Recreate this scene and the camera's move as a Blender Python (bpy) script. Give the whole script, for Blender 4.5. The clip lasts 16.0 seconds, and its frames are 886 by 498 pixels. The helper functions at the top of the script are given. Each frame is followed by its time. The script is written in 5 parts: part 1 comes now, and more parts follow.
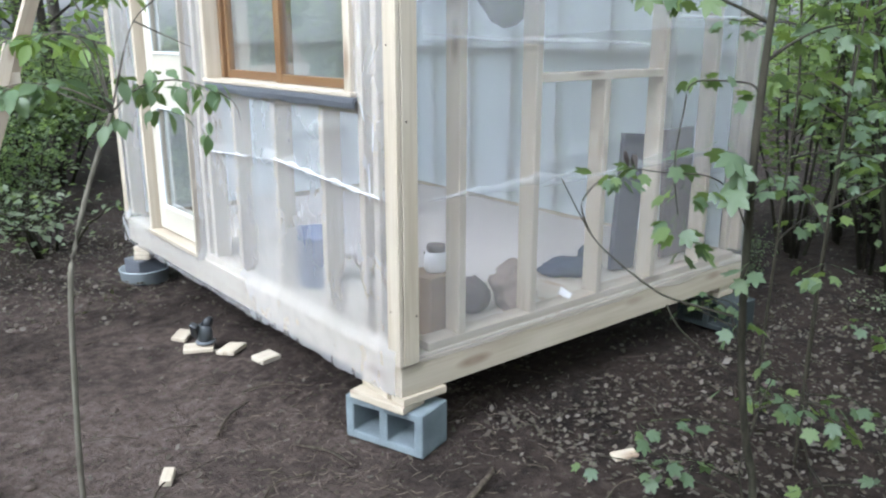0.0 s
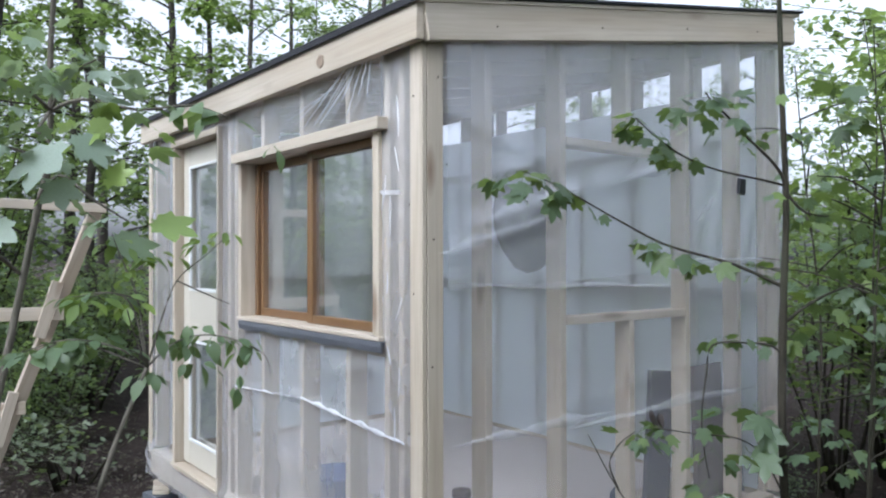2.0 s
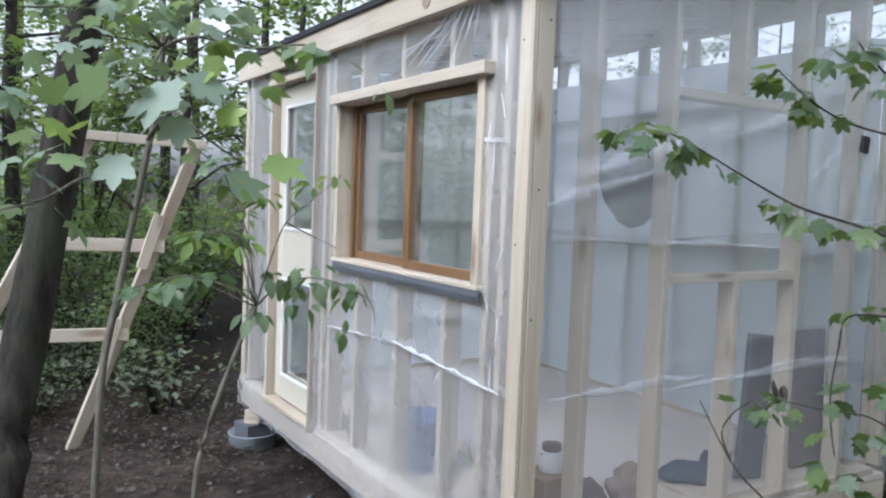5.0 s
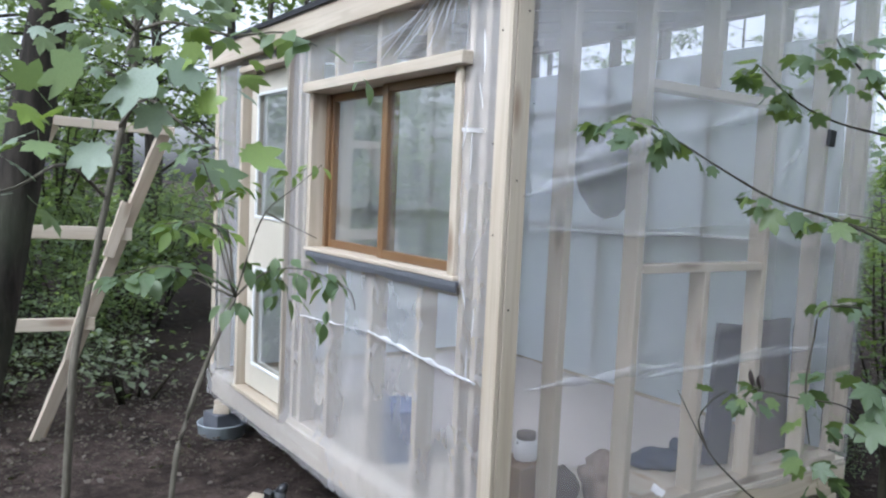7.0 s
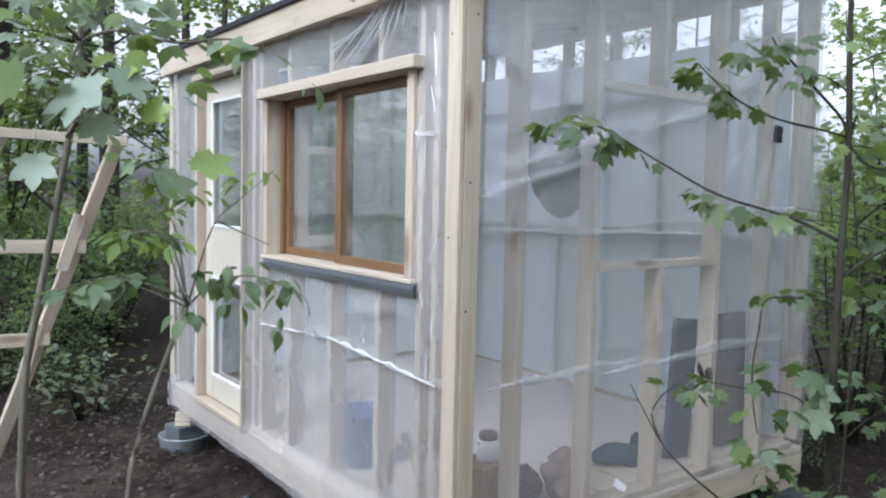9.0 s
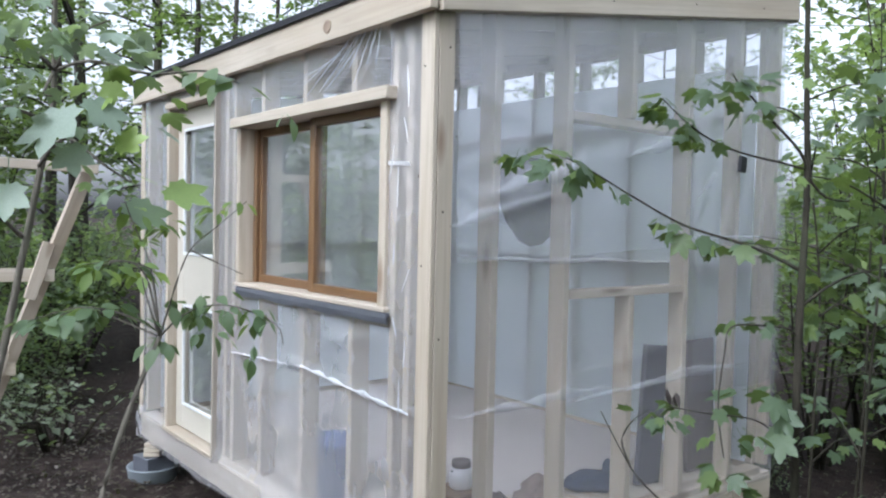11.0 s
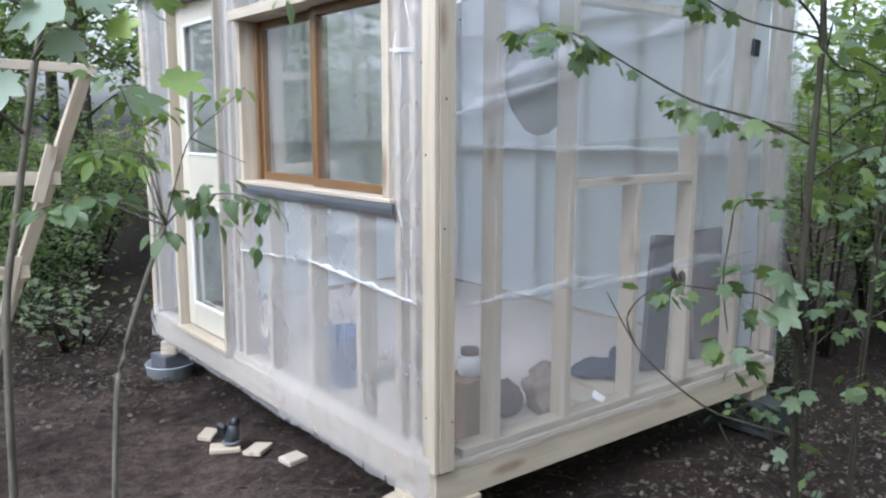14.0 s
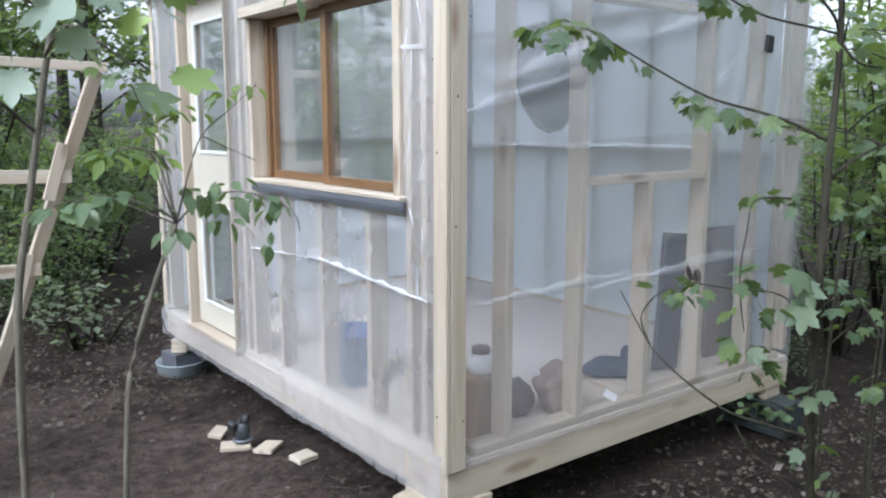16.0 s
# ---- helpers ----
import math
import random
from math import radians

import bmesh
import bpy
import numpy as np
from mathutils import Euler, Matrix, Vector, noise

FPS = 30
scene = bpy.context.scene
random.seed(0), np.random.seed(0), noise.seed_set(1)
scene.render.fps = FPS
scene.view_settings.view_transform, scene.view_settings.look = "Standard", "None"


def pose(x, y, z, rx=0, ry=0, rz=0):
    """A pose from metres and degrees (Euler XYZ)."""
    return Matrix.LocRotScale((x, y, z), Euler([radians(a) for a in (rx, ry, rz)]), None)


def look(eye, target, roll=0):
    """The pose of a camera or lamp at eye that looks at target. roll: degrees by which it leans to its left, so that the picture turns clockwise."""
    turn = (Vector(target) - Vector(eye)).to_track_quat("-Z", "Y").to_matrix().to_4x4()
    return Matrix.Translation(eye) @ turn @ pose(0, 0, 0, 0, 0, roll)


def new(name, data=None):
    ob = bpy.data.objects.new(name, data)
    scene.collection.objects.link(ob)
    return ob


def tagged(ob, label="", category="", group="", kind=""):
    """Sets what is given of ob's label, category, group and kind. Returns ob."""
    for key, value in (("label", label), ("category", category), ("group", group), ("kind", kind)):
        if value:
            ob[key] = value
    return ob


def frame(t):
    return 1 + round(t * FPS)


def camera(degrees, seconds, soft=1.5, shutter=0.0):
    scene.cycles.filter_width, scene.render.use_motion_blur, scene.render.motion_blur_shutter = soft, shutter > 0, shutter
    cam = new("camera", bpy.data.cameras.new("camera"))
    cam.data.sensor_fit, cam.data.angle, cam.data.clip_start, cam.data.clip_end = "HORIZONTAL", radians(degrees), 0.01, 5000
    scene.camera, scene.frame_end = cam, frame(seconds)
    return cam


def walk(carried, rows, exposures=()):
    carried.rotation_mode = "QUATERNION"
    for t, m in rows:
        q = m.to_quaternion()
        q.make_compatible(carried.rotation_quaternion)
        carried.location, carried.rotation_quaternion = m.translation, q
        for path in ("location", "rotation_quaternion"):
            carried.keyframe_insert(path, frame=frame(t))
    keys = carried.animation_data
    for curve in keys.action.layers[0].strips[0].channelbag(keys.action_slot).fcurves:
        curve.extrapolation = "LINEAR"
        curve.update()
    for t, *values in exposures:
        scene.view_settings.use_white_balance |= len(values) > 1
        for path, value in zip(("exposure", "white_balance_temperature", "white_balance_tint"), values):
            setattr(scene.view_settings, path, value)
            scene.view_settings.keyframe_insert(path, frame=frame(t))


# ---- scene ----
cam = camera(58.9, 16.0, soft=2.2)
PATH = [
    (0, (-1.671, -2.321, 1.651), (-0.455, -0.822, 1.127), -0.0),
    (0.5, (-1.665, -2.314, 1.675), (-0.459, -0.775, 1.253), 0.1),
    (1, (-1.692, -2.272, 1.715), (-0.443, -0.736, 1.432), 0.7),
    (1.5, (-1.676, -2.339, 1.756), (-0.457, -0.754, 1.701), 0.6),
    (2, (-1.681, -2.34, 1.756), (-0.474, -0.745, 1.776), -0.1),
    (2.5, (-1.685, -2.332, 1.768), (-0.539, -0.693, 1.753), 0.5),
    (3, (-1.684, -2.33, 1.773), (-0.673, -0.605, 1.733), 0.6),
    (3.5, (-1.689, -2.32, 1.762), (-0.693, -0.588, 1.673), 1.0),
    (6, (-1.747, -2.212, 1.777), (-0.653, -0.541, 1.663), 3.3),
    (6.5, (-1.757, -2.22, 1.779), (-0.641, -0.564, 1.679), 3.4),
    (7, (-1.759, -2.219, 1.774), (-0.642, -0.567, 1.625), 2.6),
    (7.5, (-1.75, -2.229, 1.77), (-0.634, -0.575, 1.626), 2.0),
    (8, (-1.75, -2.231, 1.773), (-0.631, -0.579, 1.639), 1.8),
    (8.5, (-1.744, -2.237, 1.777), (-0.61, -0.596, 1.634), 1.5),
    (9, (-1.737, -2.246, 1.772), (-0.547, -0.644, 1.636), 1.2),
    (9.5, (-1.743, -2.252, 1.784), (-0.52, -0.673, 1.676), 1.2),
    (12, (-1.757, -2.275, 1.771), (-0.503, -0.718, 1.704), 1.0),
    (12.5, (-1.74, -2.275, 1.748), (-0.507, -0.708, 1.597), 0.3),
    (13, (-1.734, -2.264, 1.732), (-0.5, -0.711, 1.476), 0.6),
    (13.5, (-1.731, -2.253, 1.722), (-0.505, -0.702, 1.42), 0.4),
    (14, (-1.738, -2.268, 1.722), (-0.522, -0.711, 1.414), 0.1),
    (14.5, (-1.74, -2.257, 1.721), (-0.511, -0.711, 1.406), 0.2),
    (15, (-1.738, -2.252, 1.719), (-0.515, -0.7, 1.409), 0.5),
    (15.5, (-1.736, -2.248, 1.718), (-0.533, -0.681, 1.41), 0.1),
    (16, (-1.735, -2.25, 1.721), (-0.537, -0.679, 1.407), -0.0),
]
EXPOSURE = 1.42
walk(cam, [(t, look(eye, target, roll)) for t, eye, target, roll in PATH],
     [(t, EXPOSURE + e, 5560, 7 if t < 1 else 11) for t, e in ((0.0, 0.55), (0.8, 0.40), (1.5, 0.02), (2.2, -0.12), (3.7, -0.08), (6.0, 0.0), (9.5, 0.0), (12.2, -0.02), (13.5, 0.17), (16.0, 0.19))])

# ---- light: a bright overcast sky over the wood, a very soft sun ----
SUN_ELEV, SUN_TURN = radians(46), radians(256)
world = bpy.data.worlds.new("sky")
scene.world = world
world.use_nodes = True
wn, wl = world.node_tree.nodes, world.node_tree.links
wn.clear()
sky = wn.new("ShaderNodeTexSky")
sky.sky_type, sky.sun_disc = "NISHITA", False
sky.sun_elevation, sky.sun_rotation = SUN_ELEV, SUN_TURN
sky.dust_density, sky.air_density = 5.0, 1.0
pale = wn.new("ShaderNodeHueSaturation")
pale.inputs["Saturation"].default_value = 0.12
back = wn.new("ShaderNodeBackground")
back.inputs["Strength"].default_value = 0.15
wout = wn.new("ShaderNodeOutputWorld")
wl.new(sky.outputs[0], pale.inputs["Color"])
wl.new(pale.outputs[0], back.inputs["Color"])
wl.new(back.outputs[0], wout.inputs[0])
lamp = bpy.data.lights.new("sun", "SUN")
lamp.energy, lamp.angle, lamp.color = 0.38, radians(35), (1.0, 0.98, 0.95)
sun_from = Vector((math.sin(SUN_TURN) * math.cos(SUN_ELEV), math.cos(SUN_TURN) * math.cos(SUN_ELEV), math.sin(SUN_ELEV)))
sun = new("sun", lamp)
sun.matrix_basis = look(sun_from * 30, (0, 0, 0))


# ---- materials ----
class Nodes:
    """A small wrapper to build node materials."""

    def __init__(self, name):
        self.mat = bpy.data.materials.new(name)
        self.mat.use_nodes = True
        self.n, self.l = self.mat.node_tree.nodes, self.mat.node_tree.links
        self.n.clear()
        self.out = self.n.new("ShaderNodeOutputMaterial")

    def add(self, kind, ins=None, operation="", blend=""):
        node = self.n.new("ShaderNode" + kind)
        if operation:
            node.operation = operation
        if blend:
            node.data_type, node.blend_type = "RGBA", blend
        for key, value in (ins or {}).items():
            if isinstance(value, bpy.types.NodeSocket):
                self.l.new(value, node.inputs[key])
            else:
                node.inputs[key].default_value = value
        return node

    def ramp(self, fac, stops):
        node = self.add("ValToRGB", {0: fac})
        els = node.color_ramp.elements
        while len(els) < len(stops):
            els.new(0.5)
        for el, (pos, col) in zip(els, stops):
            el.position = pos
            el.color = (*col, 1) if isinstance(col, tuple) else (col, col, col, 1)
        return node.outputs[0]

    def mix(self, fac, a, b, blend="MIX"):
        node = self.add("Mix", blend=blend)
        for key, value in ((0, fac), (6, a), (7, b)):
            if isinstance(value, bpy.types.NodeSocket):
                self.l.new(value, node.inputs[key])
            else:
                node.inputs[key].default_value = (*value, 1) if isinstance(value, tuple) else value
        return node.outputs[2]

    def math(self, op, a, b=0.0):
        return self.add("Math", {0: a, 1: b}, operation=op).outputs[0]

    def noise(self, vec, scale, detail=4.0, rough=0.55):
        return self.add("TexNoise", {"Vector": vec, "Scale": scale, "Detail": detail, "Roughness": rough}).outputs[0]

    def coords(self, kind="Object", scale=(1, 1, 1), loc=None):
        tc = self.add("TexCoord").outputs[kind]
        m = self.add("Mapping", {"Vector": tc, "Scale": scale})
        if loc is not None:
            self.l.new(loc, m.inputs["Location"])
        return m.outputs[0]

    def bump(self, height, strength=0.3, dist=0.01):
        return self.add("Bump", {"Height": height, "Strength": strength, "Distance": dist}).outputs[0]

    def surface(self, shader):
        self.l.new(shader, self.out.inputs[0])
        return self.mat


def random_shift(k):
    r = k.add("ObjectInfo").outputs["Random"]
    return k.add("CombineXYZ", {0: k.math("MULTIPLY", r, 37.0), 1: k.math("MULTIPLY", r, 91.0), 2: k.math("MULTIPLY", r, 53.0)}).outputs[0]


def wood(name, pale_col, dark_col, knot_col, rough=0.65, grain=1.0, stain=None):
    """Sawn timber, the grain along the piece's own x."""
    k = Nodes(name)
    shift = random_shift(k)
    fine = k.noise(k.coords(scale=(2.5, 70, 70), loc=shift), 1.0, 5)
    broad = k.noise(k.coords(scale=(0.9, 9, 9), loc=shift), 1.0, 3)
    col = k.mix(k.ramp(broad, [(0.35, 0.0), (0.68, 1.0)]), pale_col, dark_col)
    col = k.mix(k.math("MULTIPLY", k.ramp(fine, [(0.45, 0.0), (0.75, 1.0)]), 0.35 * grain), col, tuple(c * 0.6 for c in dark_col))
    vor = k.add("TexVoronoi", {"Vector": k.coords(scale=(2.0, 7.5, 7.5), loc=shift), "Scale": 1.0, "Randomness": 1.0}).outputs["Distance"]
    knots = k.ramp(vor, [(0.09, 1.0), (0.23, 0.0)])
    col = k.mix(k.math("MULTIPLY", knots, 0.75), col, knot_col)
    dirt = k.noise(k.coords(scale=(3, 3, 3), loc=shift), 1.0, 5)
    col = k.mix(k.math("MULTIPLY", k.ramp(dirt, [(0.46, 0.0), (0.72, 1.0)]), 0.5), col, stain or (0.40, 0.35, 0.28))
    bsdf = k.add("BsdfPrincipled", {"Base Color": col, "Roughness": rough, "Normal": k.bump(fine, 0.25, 0.003)})
    return k.surface(bsdf.outputs[0])


def plain(name, colour, rough=0.6, metal=0.0, vary=0.25, scale=14.0, bump=0.2, dark=0.5):
    k = Nodes(name)
    a = k.noise(k.coords(scale=(1, 1, 1), loc=random_shift(k)), scale, 6)
    b = k.noise(k.coords(scale=(1, 1, 1), loc=random_shift(k)), scale * 9, 3)
    f = k.math("MULTIPLY", k.ramp(a, [(0.35, 0.0), (0.7, 1.0)]), vary)
    col = k.mix(f, colour, tuple(c * dark for c in colour))
    bsdf = k.add("BsdfPrincipled", {"Base Color": col, "Roughness": rough, "Metallic": metal, "Normal": k.bump(b, bump, 0.004)})
    return k.surface(bsdf.outputs[0])


def film(name, haze, through_share=0.5, tint=(0.905, 0.925, 1.0), wrinkle=3.0, shine=0.07, rough=0.15, crinkle=0.2):
    """Thin polythene sheet: part of the light passes straight, part is scattered, and the skin is glossy."""
    k = Nodes(name)
    big = k.noise(k.coords(scale=(wrinkle, wrinkle, wrinkle)), 1.0, 3, 0.5)
    small = k.noise(k.coords(scale=(wrinkle * 5, wrinkle * 5, wrinkle * 5)), 1.0, 3, 0.5)
    nrm = k.bump(k.math("ADD", big, k.math("MULTIPLY", small, crinkle)), 0.35, 0.03)
    cloud = k.noise(k.coords(scale=(1.5, 1.5, 1.5)), 1.0, 4)
    fac = k.math("ADD", haze - 0.08, k.math("MULTIPLY", cloud, 0.16))
    scatter = k.add("MixShader", {0: through_share, 1: k.add("BsdfDiffuse", {"Color": (*tint, 1)}).outputs[0],
                                  2: k.add("BsdfTranslucent", {"Color": (*tint, 1)}).outputs[0]})
    clear = k.add("BsdfTransparent", {"Color": (0.975, 0.98, 1.0, 1)})
    body = k.add("MixShader", {0: fac, 1: clear.outputs[0], 2: scatter.outputs[0]})
    gloss = k.add("BsdfGlossy", {"Color": (1, 1, 1, 1), "Roughness": rough, "Normal": nrm})
    facing = k.add("LayerWeight", {"Blend": 0.5, "Normal": nrm}).outputs["Facing"]
    fres = k.math("ADD", shine, k.math("MULTIPLY", k.math("POWER", facing, 4.0), 0.6))
    skin = k.add("MixShader", {0: fres, 1: body.outputs[0], 2: gloss.outputs[0]})
    return k.surface(skin.outputs[0])


def glass(name):
    k = Nodes(name)
    nrm = k.bump(k.noise(k.coords(scale=(4, 4, 4)), 1.0, 2), 0.02, 0.01)
    smear = k.math("MULTIPLY", k.noise(k.coords(scale=(3, 3, 3)), 1.0, 5), 0.09)
    clear = k.add("BsdfTransparent", {"Color": (0.95, 0.945, 0.93, 1)})
    dust = k.add("BsdfDiffuse", {"Color": (0.7, 0.72, 0.72, 1)})
    body = k.add("MixShader", {0: smear, 1: clear.outputs[0], 2: dust.outputs[0]})
    gloss = k.add("BsdfGlossy", {"Color": (1, 1, 1, 1), "Roughness": 0.03, "Normal": nrm})
    facing = k.add("LayerWeight", {"Blend": 0.5}).outputs["Facing"]
    fres = k.math("ADD", 0.10, k.math("MULTIPLY", k.math("POWER", facing, 3.0), 0.8))
    return k.surface(k.add("MixShader", {0: fres, 1: body.outputs[0], 2: gloss.outputs[0]}).outputs[0])


def leaf_mat(name, cols, thin=0.4, by="island", rough=0.45):
    """Leaf skin, each leaf its own shade; light comes through it."""
    k = Nodes(name)
    r = k.add("NewGeometry").outputs["Random Per Island"] if by == "island" else k.add("ObjectInfo").outputs["Random"]
    col = k.ramp(r, [(i / (len(cols) - 1), c) for i, c in enumerate(cols)])
    blotch = k.noise(k.coords(scale=(1, 1, 1)), 35.0, 3)
    col = k.mix(k.math("MULTIPLY", k.ramp(blotch, [(0.45, 0.0), (0.7, 1.0)]), 0.3), col, tuple(c * 0.55 for c in cols[0]))
    bsdf = k.add("BsdfPrincipled", {"Base Color": col, "Roughness": rough})
    back_light = k.mix(0.5, col, (0.30, 0.42, 0.05))
    tr = k.add("BsdfTranslucent", {"Color": back_light})
    return k.surface(k.add("MixShader", {0: thin, 1: bsdf.outputs[0], 2: tr.outputs[0]}).outputs[0])


def bark(name, a, b, scale=22.0):
    k = Nodes(name)
    n1 = k.noise(k.coords(scale=(1, 1, 0.18)), scale, 6, 0.65)
    n2 = k.noise(k.coords(scale=(1, 1, 1)), 3.0, 4)
    col = k.mix(k.ramp(n1, [(0.35, 0.0), (0.65, 1.0)]), a, b)
    col = k.mix(k.math("MULTIPLY", k.ramp(n2, [(0.5, 0.0), (0.7, 1.0)]), 0.3), col, (0.06, 0.075, 0.045))
    bsdf = k.add("BsdfPrincipled", {"Base Color": col, "Roughness": 0.9, "Specular IOR Level": 0.15, "Normal": k.bump(n1, 0.6, 0.012)})
    return k.surface(bsdf.outputs[0])


def soil(name):
    """Trodden brown earth by the hut, leaf mould further out."""
    k = Nodes(name)
    c = k.coords(scale=(1, 1, 1))
    n1, n2, n3 = k.noise(c, 1.6, 6, 0.65), k.noise(c, 12.0, 6, 0.7), k.noise(c, 75.0, 4, 0.7)
    col = k.mix(k.ramp(n1, [(0.38, 0.0), (0.62, 1.0)]), (0.030, 0.020, 0.0155), (0.014, 0.010, 0.008))
    col = k.mix(k.math("MULTIPLY", k.ramp(n2, [(0.42, 0.0), (0.66, 1.0)]), 0.8), col, (0.058, 0.041, 0.033))
    col = k.mix(k.math("MULTIPLY", k.ramp(n3, [(0.55, 0.0), (0.7, 1.0)]), 0.35), col, (0.085, 0.064, 0.052))
    # dry, dusty trodden earth before the hut, with brighter light there painted in
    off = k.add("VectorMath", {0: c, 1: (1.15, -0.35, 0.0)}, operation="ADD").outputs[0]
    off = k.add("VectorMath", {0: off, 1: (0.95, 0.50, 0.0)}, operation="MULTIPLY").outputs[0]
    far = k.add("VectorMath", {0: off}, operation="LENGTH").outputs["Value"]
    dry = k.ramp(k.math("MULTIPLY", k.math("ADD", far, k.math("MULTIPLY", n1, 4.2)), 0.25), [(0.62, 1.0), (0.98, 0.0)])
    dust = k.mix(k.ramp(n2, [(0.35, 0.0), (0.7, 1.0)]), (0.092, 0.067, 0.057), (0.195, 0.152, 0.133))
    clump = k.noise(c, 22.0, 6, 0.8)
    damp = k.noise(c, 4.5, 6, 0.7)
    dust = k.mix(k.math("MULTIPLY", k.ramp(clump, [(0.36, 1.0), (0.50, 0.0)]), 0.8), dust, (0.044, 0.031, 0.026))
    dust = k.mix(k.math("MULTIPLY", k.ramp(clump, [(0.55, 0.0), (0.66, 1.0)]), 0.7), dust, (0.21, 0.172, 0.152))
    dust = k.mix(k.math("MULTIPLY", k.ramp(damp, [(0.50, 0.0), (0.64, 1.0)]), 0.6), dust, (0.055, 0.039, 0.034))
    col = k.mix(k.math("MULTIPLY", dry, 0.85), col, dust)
    h = k.math("ADD", k.math("ADD", k.math("MULTIPLY", n2, 0.5), k.math("MULTIPLY", clump, 0.35)), k.math("MULTIPLY", n3, 0.25))
    bsdf = k.add("BsdfPrincipled", {"Base Color": col, "Roughness": 0.95, "Specular IOR Level": 0.2, "Normal": k.bump(h, 1.0, 0.09)})
    return k.surface(bsdf.outputs[0])


def concrete(name):
    k = Nodes(name)
    c = k.coords(scale=(1, 1, 1))
    n1, n2 = k.noise(c, 7.0, 6), k.noise(c, 160.0, 3, 0.7)
    col = k.mix(k.ramp(n1, [(0.35, 0.0), (0.7, 1.0)]), (0.19, 0.225, 0.245), (0.125, 0.15, 0.168))
    col = k.mix(k.math("MULTIPLY", k.ramp(n2, [(0.5, 0.0), (0.7, 1.0)]), 0.4), col, (0.085, 0.10, 0.11))
    bsdf = k.add("BsdfPrincipled", {"Base Color": col, "Roughness": 0.9, "Normal": k.bump(n2, 0.6, 0.006)})
    return k.surface(bsdf.outputs[0])


PINE = wood("pine", (0.50, 0.44, 0.355), (0.41, 0.34, 0.255), (0.17, 0.10, 0.06))
PINE_IN = wood("inner_pine", (0.48, 0.415, 0.33), (0.39, 0.32, 0.24), (0.15, 0.09, 0.055))
PLY = wood("plywood", (0.64, 0.57, 0.47), (0.58, 0.49, 0.39), (0.42, 0.30, 0.18), grain=0.6)
VARNISH = wood("varnished_wood", (0.205, 0.118, 0.054), (0.125, 0.068, 0.031), (0.08, 0.04, 0.02), rough=0.35, stain=(0.13, 0.06, 0.025))
CREAM = plain("cream_paint", (0.54, 0.50, 0.42), 0.4, vary=0.15, bump=0.05, dark=0.8)
WHITE = plain("white_bead", (0.70, 0.71, 0.70), 0.35, vary=0.1, bump=0.03, dark=0.85)
GREY_OLD = wood("weathered_batten", (0.36, 0.32, 0.27), (0.27, 0.23, 0.19), (0.10, 0.07, 0.05))
FELT = plain("roofing_felt", (0.022, 0.022, 0.026), 0.8, vary=0.3, bump=0.5)
MEMBRANE = plain("sill_membrane", (0.10, 0.105, 0.12), 0.42, vary=0.3, bump=0.35)
BLOCK = concrete("concrete_block")
BLOCK_SHADED = plain("shaded_concrete", (0.026, 0.033, 0.035), 0.85, scale=20, bump=0.5)
FILM_FRONT = film("polythene_front", 0.30, 0.45, (0.94, 0.925, 0.955), 3.5, shine=0.08, rough=0.12, crinkle=0.3)
FILM_SIDE = film("polythene_side", 0.19, 0.35, (0.95, 0.93, 0.95), shine=0.06)
FILM_BACK = film("polythene_back", 0.95, 0.88, (0.89, 0.94, 1.0))
FILM_OUT = film("polythene_outer", 0.10, 0.5)
FILM_SLACK_GLINT = film("polythene_slack_glint", 0.42, 0.3, (0.95, 0.97, 1.0), 8.0)
FILM_FOLD_GLINT = film("polythene_fold_glint", 0.78, 0.25, (0.97, 0.97, 1.0), 9.0, shine=0.22, rough=0.2)
GLASS = glass("window_glass")
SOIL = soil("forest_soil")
BARK_DARK = bark("dark_bark", (0.030, 0.026, 0.022), (0.075, 0.066, 0.055))
BARK_BLACK = bark("blackish_bark", (0.016, 0.014, 0.012), (0.045, 0.039, 0.032))
BARK_GREY = bark("grey_bark", (0.085, 0.076, 0.06), (0.165, 0.148, 0.12), 40.0)
BARK_TWIG = bark("green_brown_bark", (0.020, 0.018, 0.013), (0.048, 0.042, 0.030), 50.0)
LEAF_TREE = leaf_mat("tree_leaf", [(0.11, 0.155, 0.088), (0.145, 0.195, 0.11), (0.19, 0.24, 0.13)], 0.6)
LEAF_DARK = leaf_mat("holly_leaf", [(0.095, 0.13, 0.088), (0.13, 0.17, 0.115), (0.165, 0.21, 0.14)], 0.55, rough=0.35)
LEAF_LIGHT = leaf_mat("young_leaf", [(0.13, 0.185, 0.085), (0.17, 0.235, 0.105), (0.22, 0.29, 0.125)], 0.6)
LEAF_MAPLE = leaf_mat("maple_leaf", [(0.060, 0.095, 0.050), (0.085, 0.125, 0.068), (0.080, 0.120, 0.070), (0.140, 0.190, 0.055)], 0.38, "object")
LEAF_PALE = leaf_mat("pale_sheen_leaf", [(0.24, 0.31, 0.23), (0.32, 0.38, 0.32), (0.22, 0.29, 0.19), (0.26, 0.36, 0.07)], 0.35, "object", 0.4)
LEAF_HERB = leaf_mat("undergrowth_leaf", [(0.11, 0.14, 0.085), (0.15, 0.18, 0.12), (0.19, 0.215, 0.15)], 0.4)
LEAF_DEAD = leaf_mat("fallen_leaf", [(0.035, 0.025, 0.020), (0.065, 0.047, 0.037), (0.13, 0.11, 0.095), (0.045, 0.032, 0.025), (0.055, 0.039, 0.03)], 0.1, rough=0.7)
CLOD = plain("crumbly_earth", (0.085, 0.062, 0.051), 0.95, scale=40, bump=0.8)
